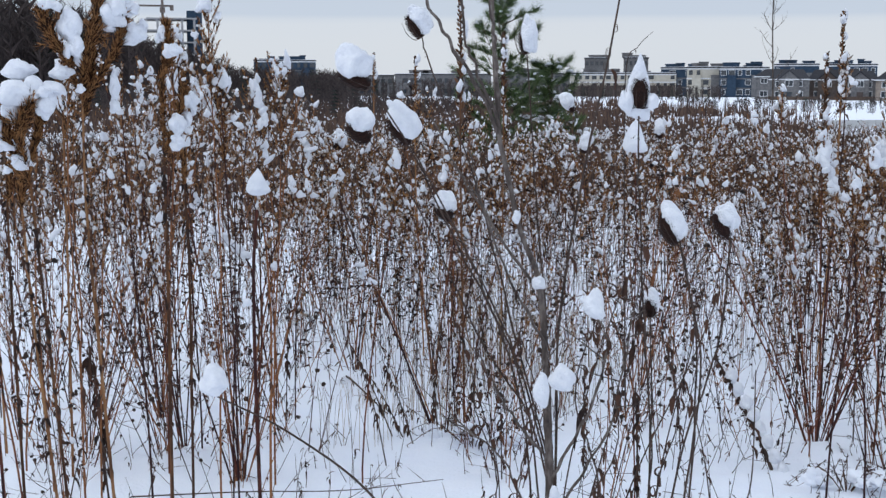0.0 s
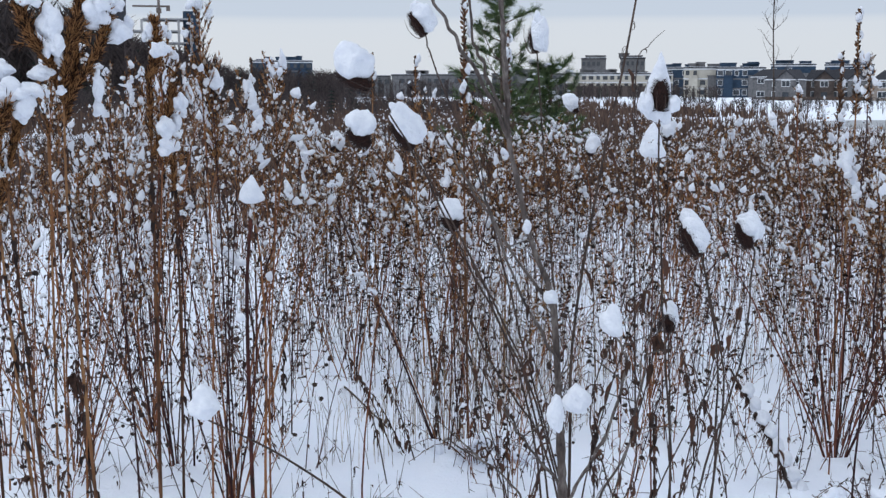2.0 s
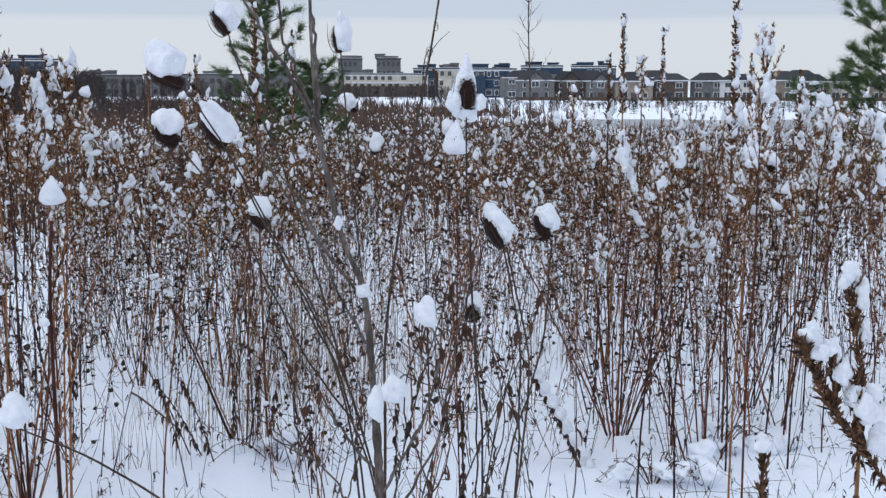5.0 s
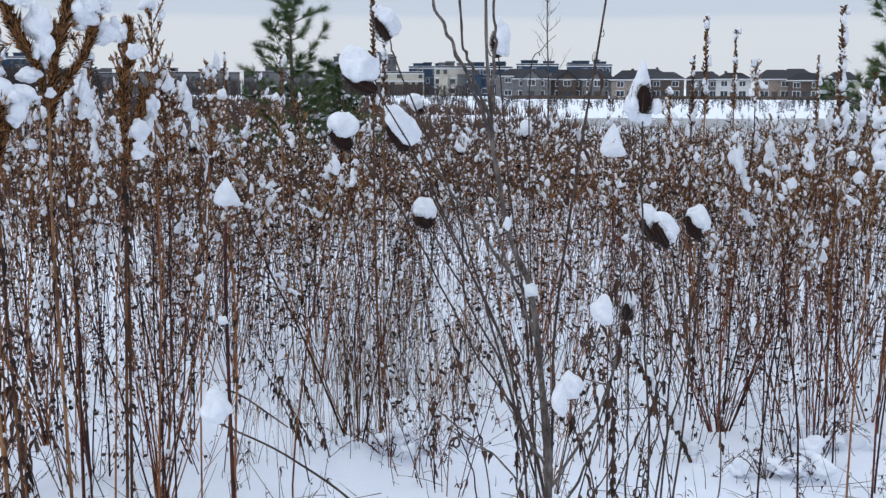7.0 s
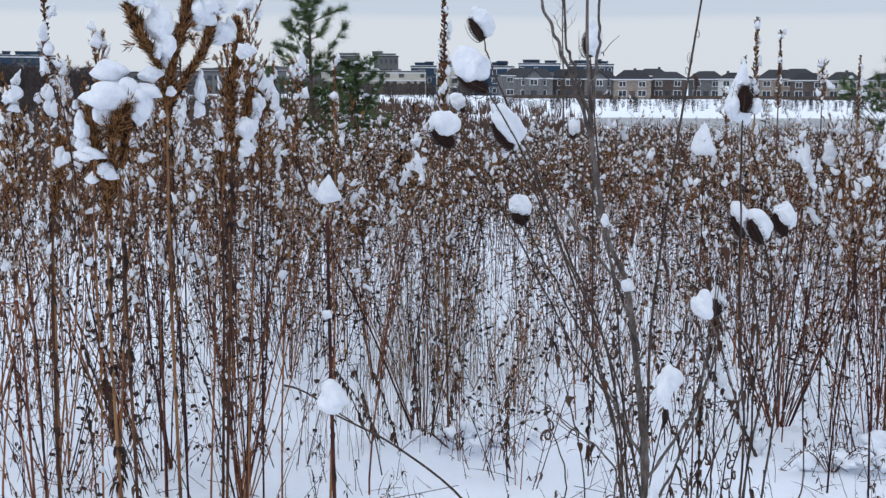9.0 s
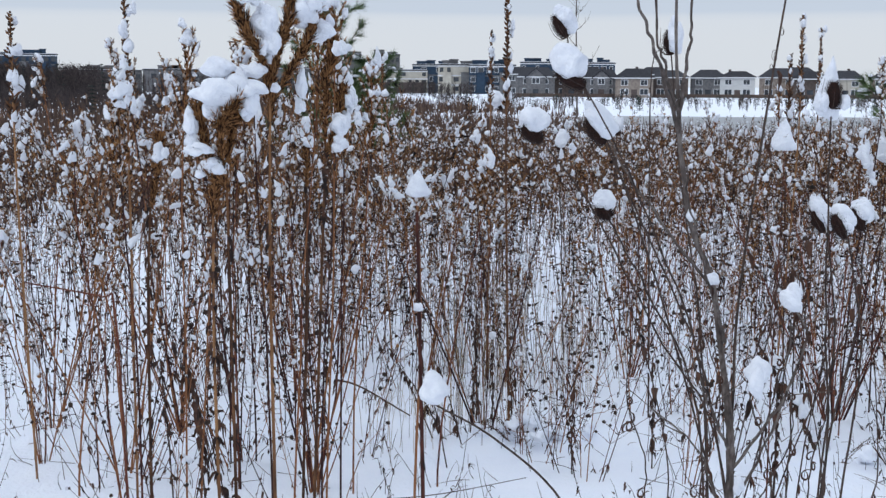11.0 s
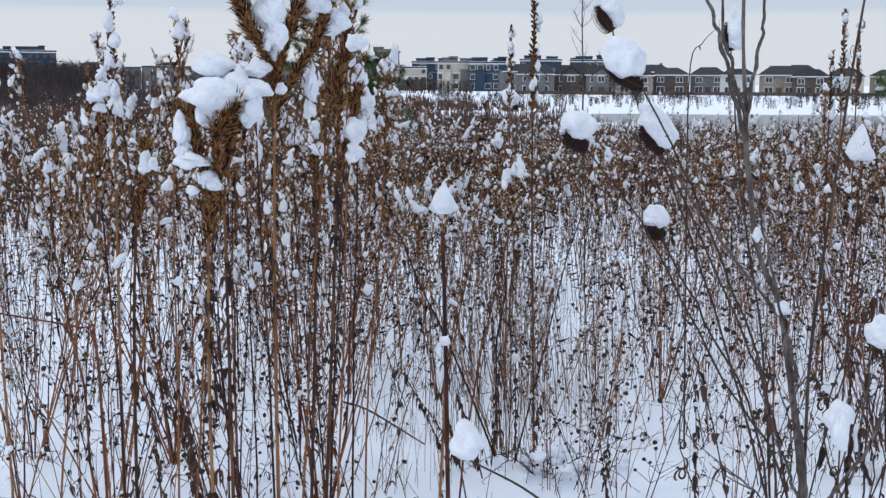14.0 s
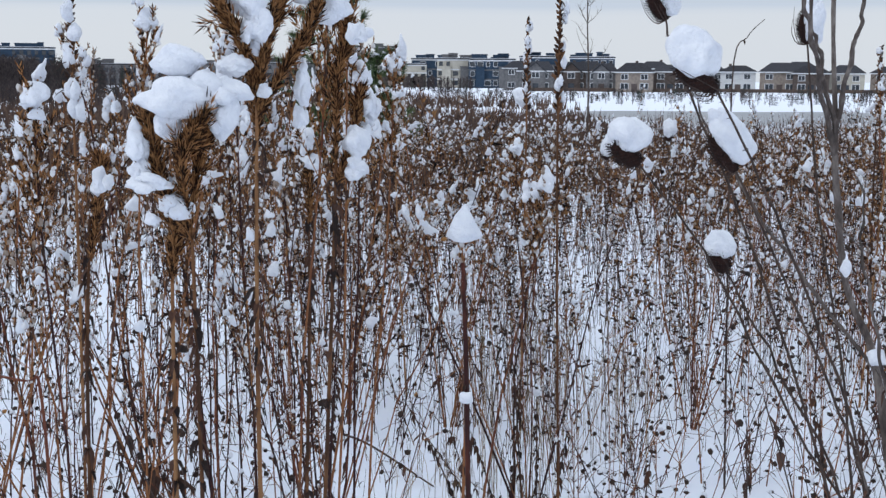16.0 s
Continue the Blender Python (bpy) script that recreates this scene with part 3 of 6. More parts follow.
def thicket(name, label, templates, places, size=(0.8, 1.1)):
    """Countless stalks farther off: stems, plumes and snow as three meshes."""
    ob = thing(name, label, "dry meadow", kind="stuff")
    sets = {"stem": Geo(), "leaves": Geo(), "plume": Geo(), "fluff": Geo(), "snow": Geo()}
    baked = [{k: joined(g, n) for k, n in (("stem", ("stem",)), ("leaves", ("leaves",)), ("plume", ("plume",)), ("fluff", ("fluff",)), ("snow", ("snow", "cap")))} for g in templates]
    baked = [{k: g.arrays() for k, g in b.items() if g.v} for b in baked]
    for x, y, dx, dy in places:
        b = baked[int(rng.integers(len(baked)))]
        s = rng.uniform(*size) if rng.random() < 0.93 else size[1] * rng.uniform(1.0, 1.32 if x < 0.12 * y else 1.10)
        s *= (0.93 if rng.random() < 0.8 else rng.uniform(1.05, 1.22)) if y > 7 and x > 0.25 * y else 1.0
        a = rng.uniform(0, 6.28)
        ax = Vector((-dy, dx, 0.001)).normalized()
        r = np.array(Matrix.Rotation(min(math.hypot(dx, dy) * 0.5, 0.34), 3, ax) @ Matrix.Rotation(a, 3, "Z")) * s
        t = np.array((x, y, float(level(x, y))))
        for k, tpl in b.items():
            sets[k].put(tpl, r, t)
    for k, m, nm, smooth in (("stem", STEM_MASS, "stems", False), ("leaves", LEAF_MASS, "dry_leaves", False), ("plume", PLUME_MASS, "seed_plumes", False), ("fluff", FLUFF, "seed_fluff", True), ("snow", SNOW, "snow_clumps", True)):
        if sets[k].v:
            part(nm, sets[k], m, ob, smooth=smooth)["kind"] = "stuff"
    return ob


mid = [goldenrod_geo(h, rng.uniform(0.2, 0.36), 8, 4, int(rng.integers(1, 4)), c, rng.normal(0, 0.08, 2), 15, 0, 0.0027, 3, sleeves=sl, flecks=fl * 0.62, spreading=0.30)
       for h, c, sl, fl in ((1.2, 0.018, 0, 0.65), (1.05, 0.0, 1, 0.08), (1.25, 0.024, 0, 0.45), (0.95, 0.016, 0, 0.05), (1.12, 0.020, 1, 0.5), (1.3, 0.0, 1, 0.2), (0.85, 0.018, 0, 0.3), (1.15, 0.0, 0, 0.0), (1.0, 0.02, 0, 0.25), (0.75, 0.0, 0, 0.1), (1.22, 0.0, 0, 0.04), (1.08, 0.0, 0, 0.6))]
mid += [aster_geo(h, n, 0, 3) for h, n in ((0.6, 7), (0.8, 8))]
thicket("goldenrod_thicket", "thin brown stalks filling the near meadow", mid, scatter(3.2, 5.6, 0.30, 6, 4.4, 0.35), (0.5, 0.98))
thicket("goldenrod_thicket", "dense brown goldenrod thicket flecked with snow", mid, scatter(5.6, 9.5, 1.75), (0.5, 0.98))
back = [goldenrod_geo(h, rng.uniform(0.25, 0.42), 6, 3, 2, c, rng.normal(0, 0.08, 2), 4, -1, 0.003, 3, grain=1.35, flecks=(0.26, 0.03, 0.15, 0.06, 0.2, 0.1)[int(h * 100) % 6])
        for h, c in ((1.1, 0.020), (0.98, 0.0), (1.18, 0.024), (0.9, 0.0), (1.05, 0.02), (0.85, 0.02))]
thicket("goldenrod_thicket", "brown goldenrod thicket fading into the distance, flecked with snow", back, scatter(9.5, 16, 1.3), (0.5, 0.96))
far_tpl = [goldenrod_geo(h, 0.4, 4, 2, 1, c, rng.normal(0, 0.08, 2), 1, -1, 0.004, 3, grain=1.9, flecks=0.16) for h, c in ((1.1, 0.026), (0.98, 0.0), (1.05, 0.024), (0.9, 0.0))]
thicket("goldenrod_thicket", "far brown goldenrod stand flecked with snow", far_tpl, scatter(16, 27, 0.6), (0.45, 0.84))

low = [goldenrod_geo(h, 0.16, 5, 3, 2, c, rng.normal(0, 0.08, 2), 12, 0, 0.0022, 3) for h, c in ((0.45, 0.014), (0.55, 0.0), (0.65, 0.016), (0.38, 0.012))]
low += [aster_geo(h, n, 0, 3) for h, n in ((0.4, 5), (0.55, 6), (0.7, 6), (0.5, 4))]
places = []
for _ in range(1900):
    y = 5.2 + 8.3 * rng.random() ** 0.8
    x = rng.uniform(-0.40 * y - 0.6, 0.68 * y)
    if rng.random() * 20 < allowed(x, y):
        places.append((x, y, rng.normal(0, 0.15), rng.normal(0, 0.15)))
thicket("undergrowth", "low withered stalks with dark seed heads under the goldenrod", low, places, (0.7, 1.25))


def brush_field():
    """Low reddish brush beyond the tall meadow, thinning towards the flats."""
    ob = thing("brush_field", "low reddish-brown dry brush beyond the meadow", "brush", kind="stuff")
    g, sn = Geo(), Geo()
    n = 19000
    yy = 11 * (215 / 11) ** rng.random(n)
    xx = yy * rng.uniform(-0.55, 0.72, n)
    keep = (np.sin(xx * 0.16 + 1.2) + np.sin(yy * 0.11 + xx * 0.05) > -1.1) & ((xx - 42) ** 2 / 21 ** 2 + (yy - 76) ** 2 / 21 ** 2 > 1)
    az = np.degrees(np.arctan2(xx, yy))
    keep &= rng.random(n) < np.clip((yy - 10) / 12, 0.05, 1) ** 2.0
    keep &= yy < np.interp(az, (-5, 8, 11, 16, 18, 24), (185, 185, 128, 105, 60, 46)) * rng.uniform(0.8, 1.1, n) * np.where(rng.random(n) < 0.2, rng.uniform(1.0, 1.5, n), 1.0)
    for x, y in zip(xx[keep], yy[keep]):
        z = float(level(x, y))
        h = rng.uniform(0.6, 1.05) * (0.9 + 0.004 * y)
        for _ in range(5):
            p = np.array([x + rng.normal(0, 0.25), y + rng.normal(0, 0.25), z - 0.05])
            d = np.array([rng.normal(0, 0.2), rng.normal(0, 0.2), 1])
            g.dart(p, d, h * rng.uniform(0.7, 1.2), 0.007 + 0.0007 * y)
        if rng.random() < 0.25:
            r = rng.uniform(0.03, 0.06)
            sn.blob((x, y, z + h * 0.85), (r, r, r * 1.4), -1)
    part("brush", g, RED_BRUSH, ob)["kind"] = "stuff"
    part("snow_clumps", sn, SNOW, ob, smooth=True)["kind"] = "stuff"


brush_field()


# ---- plants with a place of their own ----
def rooted(x, y):
    return Matrix.Translation((x, y, float(level(x, y))))


def tall_goldenrod(base, head, plume, cap, label, branches=26, snow=5, tufts=44, heavy=2, squash=0.8, taper=0.15, thick=0.0040, rough=0.24):
    bx, by = base
    z0 = float(level(bx, by))
    g = goldenrod_geo(head[2] - z0, plume, branches, tufts, snow, cap, (head[0] - bx, head[1] - by), 34, 2, thick, 6, max(1, heavy - 1), 0.85, squash, taper, 1 if heavy > 2 else 0, rough, 1.1)
    return plant_thing("goldenrod", g, label, "goldenrod", "tall goldenrod near the path", Matrix.Translation((bx, by, z0)))


HEAVY = "tall golden-brown goldenrod bent under a heavy snow cap"
FEATHER = "tall golden-brown goldenrod with a feathery plume, snow in its branches"
for base, head, plume, cap, heavy, squash, label in (
        ((-0.88, 3.75), (-0.80, 3.60, 1.60), 0.40, 0.020, 1, 1.0, FEATHER),
        ((-0.75, 3.95), (-0.73, 3.80, 1.70), 0.36, 0.032, 2, 1.0, HEAVY), ((-0.70, 4.0), (-0.71, 3.85, 1.48), 0.30, 0.028, 2, 1.0, HEAVY),
        ((-1.32, 3.5), (-1.34, 3.3, 1.44), 0.28, 0.024, 2, 0.9, HEAVY), ((-1.2, 3.9), (-1.16, 3.8, 1.58), 0.34, 0.024, 1, 1.0, FEATHER),
        ((-0.62, 4.3), (-0.56, 4.2, 1.50), 0.32, 0.024, 2, 1.2, FEATHER), ((-0.95, 4.6), (-0.98, 4.5, 1.56), 0.30, 0.026, 2, 1.2, FEATHER),
        ((1.50, 3.55), (1.46, 3.40, 1.58), 0.42, 0.030, 3, 1.3, HEAVY), ((1.62, 3.9), (1.60, 3.75, 1.36), 0.34, 0.030, 3, 1.3, HEAVY),
        ((1.30, 3.95), (1.36, 3.8, 1.22), 0.30, 0.024, 2, 1.4, FEATHER), ((-0.30, 4.35), (-0.16, 4.16, 1.20), 0.24, 0.022, 2, 1.3, FEATHER),
        ((2.05, 4.3), (2.12, 4.2, 1.34), 0.34, 0.026, 3, 1.3, HEAVY), ((2.35, 4.9), (2.42, 4.8, 1.40), 0.34, 0.026, 3, 1.3, HEAVY),
        ((1.85, 5.0), (1.80, 4.9, 1.30), 0.34, 0.026, 3, 1.4, HEAVY), ((0.05, 5.2), (0.02, 5.1, 1.24), 0.30, 0.020, 2, 1.3, FEATHER)):
    tall_goldenrod(base, head, plume, cap, label, heavy=heavy, squash=squash)
def brush(geo, pts, r, n, grain, width):
    """A shaggy brush of overlapping grains along a curve, all pointing forwards and outwards."""
    line = bend(pts, 18)
    u = rng.random(n) ** 0.85 * 17
    i = np.minimum(u.astype(int), 16)
    t = line[i + 1] - line[i]
    p = line[i] + t * (u - i)[:, None]
    t = t / (np.linalg.norm(t, axis=1)[:, None] + 1e-9)
    side = np.cross(t, rng.normal(0, 1, (n, 3)))
    side /= np.linalg.norm(side, axis=1)[:, None] + 1e-9
    u = u / 17
    wide = 0.66 * r * (0.15 + 1.4 * u) * np.where(u < 0.75, 1, 1.9 - 1.2 * u) * (0.75 + 0.5 * np.sin(u * 21 + rng.uniform(0, 6)) ** 2)
    d = t + side * rng.uniform(0.05, 0.8, (n, 1)) + rng.normal(0, 0.24, (n, 3))
    geo.many(GRAIN, p + side * (wide * rng.uniform(0, 0.8, n))[:, None], d, grain * rng.uniform(0.6, 1.5, n), width * rng.uniform(0.7, 1.3, n))


def brush_plant(base, stem, fingers, snow, label, grain=(0.0180, 0.0013), material=PLUME, thick=0.005, name="goldenrod", count=3200):
    """Old stalk whose top splits into thick brush-like seed plumes, with snow wedged among them."""
    z0 = float(level(*base))
    o = np.array((base[0], base[1], z0))
    ob = thing(name, label, name.replace("_", " "), "snow-laden stalks near the path", at=Matrix.Translation(o))
    g = Geo()
    g.tube(bend([(base[0], base[1], z0 - 0.05)] + list(stem), 16) - o, np.linspace(thick, thick * 0.6, 16), 7)
    part("stem", g, GOLD_STEM, ob)
    lf = Geo()
    line = bend([(base[0], base[1], z0 - 0.05)] + list(stem), 30) - o
    for _ in range(46):
        a = rng.uniform(0, 6.28)
        lf.leaf(line[int(rng.integers(8, 29))], (math.cos(a), math.sin(a), rng.uniform(-0.7, 0.5)), rng.uniform(0.02, 0.05), rng.uniform(0.003, 0.007), rng.uniform(0.8, 2.2), 0.8)
    part("dry_leaves", lf, LEAF, ob, "shrivelled dark leaves")
    for pts, r in fingers:
        pts = np.array(pts) - o
        length = float(np.linalg.norm(np.diff(pts, axis=0), axis=1).sum())
        f = Geo()
        f.tube(bend(pts, 10), np.linspace(0.0032, 0.0012, 10), 5)
        brush(f, pts, r, int(count * length / 0.6), *grain)
        line = bend(pts, 20)
        for _ in range(int(length * 36) if material is PLUME else 0):
            i = int(rng.integers(3, 19))
            t = (line[i] - line[i - 1]) / (np.linalg.norm(line[i] - line[i - 1]) + 1e-9)
            d = t + rng.normal(0, 0.5, 3) + np.array((0, 0, 0.2))
            e = line[i] + d / np.linalg.norm(d) * rng.uniform(0.02, 0.055)
            brush(f, [line[i], (line[i] + e) / 2 + rng.normal(0, 0.004, 3), e], r * 0.5, 34, *grain)
        part("seed_plume", f, material, ob, "dense brush-like brown seed plume")
    for p, size in (q for spots in snow for q in spots):
        for k in range(4):
            k2 = 1.0 if k == 0 else rng.uniform(0.40, 0.75)
            off = np.zeros(3) if k == 0 else rng.normal(0, 0.52, 3) * size
            s = Geo()
            s.blob(np.array(p) - o + off, np.array(size) * k2 * rng.uniform(0.9, 1.1, 3), 3 if k == 0 else 2, None, 0.22, 0.85, 0.1)
            part("snow_lump", s, SNOW, ob, "uneven lump of fresh snow", True)
    return ob


# the laden group close to the path
brush_plant((-0.95, 3.42), [(-0.965, 3.30, 0.8), (-0.967, 3.25, 1.14), (-0.963, 3.24, 1.42)],
            [([(-0.963, 3.24, 1.42), (-0.989, 3.2, 1.525), (-1.02, 3.19, 1.58), (-1.045, 3.18, 1.655)], 0.021), ([(-0.963, 3.24, 1.42), (-0.945, 3.22, 1.53), (-0.925, 3.22, 1.59), (-0.905, 3.22, 1.68)], 0.019),
             ([(-0.963, 3.24, 1.40), (-0.91, 3.25, 1.49), (-0.866, 3.25, 1.565), (-0.85, 3.25, 1.63)], 0.017), ([(-0.963, 3.24, 1.36), (-0.955, 3.30, 1.48), (-0.96, 3.34, 1.62)], 0.018)],
            [[((-0.976, 3.2, 1.61), (0.032, 0.028, 0.050)), ((-0.959, 3.19, 1.555), (0.022, 0.022, 0.030)), ((-1.035, 3.18, 1.668), (0.022, 0.022, 0.020))],
             [((-0.879, 3.24, 1.640), (0.034, 0.030, 0.040)), ((-0.826, 3.27, 1.594), (0.030, 0.026, 0.032)), ((-0.85, 3.25, 1.66), (0.026, 0.026, 0.026))],
             [((-0.997, 3.19, 1.490), (0.026, 0.024, 0.016)), ((-0.951, 3.19, 1.447), (0.012, 0.012, 0.013))], [((-0.883, 3.26, 1.455), (0.015, 0.015, 0.030)), ((-0.884, 3.27, 1.400), (0.012, 0.012, 0.022))]],
            "old golden-brown goldenrod with forked brush plumes packed with snow")
brush_plant((-1.06, 3.36), [(-1.07, 3.22, 0.7), (-1.078, 3.14, 1.22)],
            [([(-1.078, 3.14, 1.22), (-1.092, 3.12, 1.32), (-1.080, 3.115, 1.36), (-1.055, 3.10, 1.412)], 0.026), ([(-1.078, 3.14, 1.20), (-1.125, 3.14, 1.30), (-1.145, 3.14, 1.40)], 0.018), ([(-1.078, 3.15, 1.24), (-1.06, 3.17, 1.35), (-1.03, 3.17, 1.42)], 0.020)],
            [[((-1.092, 3.13, 1.436), (0.064, 0.044, 0.036)), ((-1.064, 3.13, 1.446), (0.042, 0.036, 0.030)), ((-1.028, 3.13, 1.412), (0.024, 0.026, 0.036)), ((-1.112, 3.12, 1.395), (0.020, 0.020, 0.030))],
             [((-1.162, 3.13, 1.362), (0.017, 0.017, 0.030)), ((-1.147, 3.12, 1.303), (0.028, 0.022, 0.016)), ((-1.160, 3.13, 1.320), (0.016, 0.016, 0.020))]],
            "stooping golden-brown goldenrod under a broad pillow of snow")
brush_plant((-1.10, 3.40), [(-1.115, 3.25, 0.7), (-1.112, 3.16, 1.17)], [([(-1.112, 3.16, 1.13), (-1.108, 3.16, 1.20), (-1.103, 3.16, 1.265)], 0.018)],
            [[((-1.103, 3.155, 1.262), (0.032, 0.028, 0.026)), ((-1.105, 3.155, 1.285), (0.018, 0.018, 0.018))]], "short goldenrod stalk with a pointed heap of snow")
brush_plant((-0.84, 3.60), [(-0.81, 3.5, 0.9), (-0.80, 3.46, 1.30)],
            [([(-0.80, 3.46, 1.30), (-0.797, 3.45, 1.47), (-0.779, 3.45, 1.545), (-0.781, 3.45, 1.63)], 0.017), ([(-0.80, 3.46, 1.26), (-0.765, 3.48, 1.36), (-0.745, 3.5, 1.45)], 0.014)],
            [[((-0.765, 3.42, 1.555), (0.020, 0.018, 0.022)), ((-0.79, 3.44, 1.60), (0.012, 0.012, 0.026))], [((-0.725, 3.5, 1.412), (0.016, 0.016, 0.030)), ((-0.740, 3.5, 1.36), (0.014, 0.014, 0.024))],
             [((-0.76, 3.46, 1.345), (0.024, 0.024, 0.034)), ((-0.757, 3.46, 1.292), (0.020, 0.018, 0.022))]], "golden-brown goldenrod with upright brush plume and clinging snow")
brush_plant((-0.84, 3.9), [(-0.82, 3.85, 0.8), (-0.82, 3.81, 1.18)], [([(-0.82, 3.81, 1.14), (-0.818, 3.8, 1.25), (-0.826, 3.8, 1.34)], 0.016)],
            [[((-0.816, 3.79, 1.285), (0.024, 0.022, 0.020)), ((-0.828, 3.79, 1.335), (0.018, 0.018, 0.028))]], "brown goldenrod stalk hung with two snow lumps")
brush_plant((-1.30, 3.62), [(-1.29, 3.55, 0.8), (-1.27, 3.5, 1.2)], [([(-1.27, 3.5, 1.12), (-1.25, 3.5, 1.25), (-1.247, 3.5, 1.32)], 0.016)], [[((-1.247, 3.49, 1.275), (0.017, 0.016, 0.026))]], "brown goldenrod stalk with one snow lump")
PODS = "thick leaning seed stalk with brown pods, snow along its upper side"
brush_plant((1.72, 2.86), [(1.60, 2.76, 0.32), (1.425, 2.70, 0.549)],
            [([(1.60, 2.76, 0.32), (1.425, 2.7, 0.549), (1.359, 2.68, 0.629), (1.293, 2.67, 0.703), (1.241, 2.66, 0.789), (1.194, 2.65, 0.874)], 0.017), ([(1.30, 2.67, 0.70), (1.29, 2.66, 0.77), (1.268, 2.65, 0.845)], 0.014), ([(1.36, 2.68, 0.63), (1.352, 2.66, 0.70), (1.335, 2.65, 0.78)], 0.014)],
            [[((1.215, 2.65, 0.886), (0.026, 0.024, 0.024)), ((1.240, 2.65, 0.850), (0.022, 0.022, 0.026))], [((1.271, 2.65, 0.858), (0.018, 0.018, 0.024)), ((1.299, 2.65, 0.800), (0.022, 0.022, 0.032))],
             [((1.366, 2.65, 0.705), (0.026, 0.026, 0.040)), ((1.42, 2.68, 0.62), (0.026, 0.024, 0.036)), ((1.335, 2.66, 0.745), (0.018, 0.018, 0.024))]], PODS, (0.026, 0.0040), SPIRE, 0.006, "seed_stalk", 400)
brush_plant((1.47, 2.86), [(1.455, 2.82, 0.4), (1.445, 2.8, 0.70)], [([(1.445, 2.8, 0.66), (1.438, 2.8, 0.763), (1.412, 2.8, 0.899), (1.402, 2.8, 0.985)], 0.018)],
            [[((1.395, 2.79, 1.008), (0.026, 0.024, 0.028)), ((1.428, 2.79, 0.950), (0.016, 0.018, 0.040)), ((1.442, 2.79, 0.86), (0.012, 0.014, 0.026))]], "upright brown seed stalk topped with snow", (0.022, 0.0038), SPIRE, 0.007, "seed_stalk", 520)
brush_plant((1.24, 2.93), [(1.238, 2.91, 0.2), (1.237, 2.9, 0.40)], [([(1.237, 2.9, 0.38), (1.237, 2.9, 0.46), (1.235, 2.9, 0.545)], 0.017)], [[((1.232, 2.89, 0.553), (0.024, 0.022, 0.020))]], "short brown seed stalk topped with snow", (0.022, 0.0040), SPIRE, 0.006, "seed_stalk", 520)
SLEEVE = "goldenrod stalk with snow packed along its plume"
for k in range(46):
    left = k < 22
    y = rng.uniform(4.0, 6.8) if left else rng.uniform(4.4, 7.0)
    x = rng.uniform(-0.36 * y - 0.3, -0.10 * y) if left else rng.uniform(0.30 * y, 0.66 * y)
    h = rng.uniform(1.24, 1.56) if left else rng.uniform(1.12, 1.44)
    g = goldenrod_geo(h, rng.uniform(0.26, 0.42), 18, 26, 4, 0.018, rng.normal(0, 0.07, 2), 26, 1, 0.0034, 5, 1, 0.85, 1.2, 0.4, 1 if left else 1 + int(k % 2), flecks=0.3 if left else 0.45)
    plant_thing("goldenrod", g, SLEEVE, "goldenrod", "tall goldenrod near the path", rooted(x, y))
RUSTY = "rust-brown goldenrod stalk, leafy to its snow-flecked top"
for k in range(15):
    y = rng.uniform(3.5, 5.4)
    x = rng.uniform(-0.34 * y - 0.15, -0.22 * y) if k < 7 else rng.uniform(0.36 * y, 0.50 * y)
    h = rng.uniform(1.0, 1.40)
    g = goldenrod_geo(h, h * rng.uniform(0.34, 0.5), 24, 20, 5, 0.014, rng.normal(0, 0.09, 2), 44, 1, 0.0042, 5, 1, 0.9, 1.2, 0.4, 0)
    plant_thing("goldenrod", g, RUSTY, "goldenrod", "tall goldenrod near the path", rooted(x, y))
CONE = "goldenrod stalk carrying a cone-shaped cap of snow"
tall_goldenrod((-0.53, 3.58), (-0.54, 3.50, 1.165), 0.12, 0.054, CONE, 8, 1, 8, 1, 0.62, 0.75, 0.0052, 0.10)
tall_goldenrod((0.58, 3.5), (0.535, 3.39, 1.295), 0.14, 0.048, CONE, 8, 1, 8, 1, 1.05, 0.75, 0.003, 0.10)


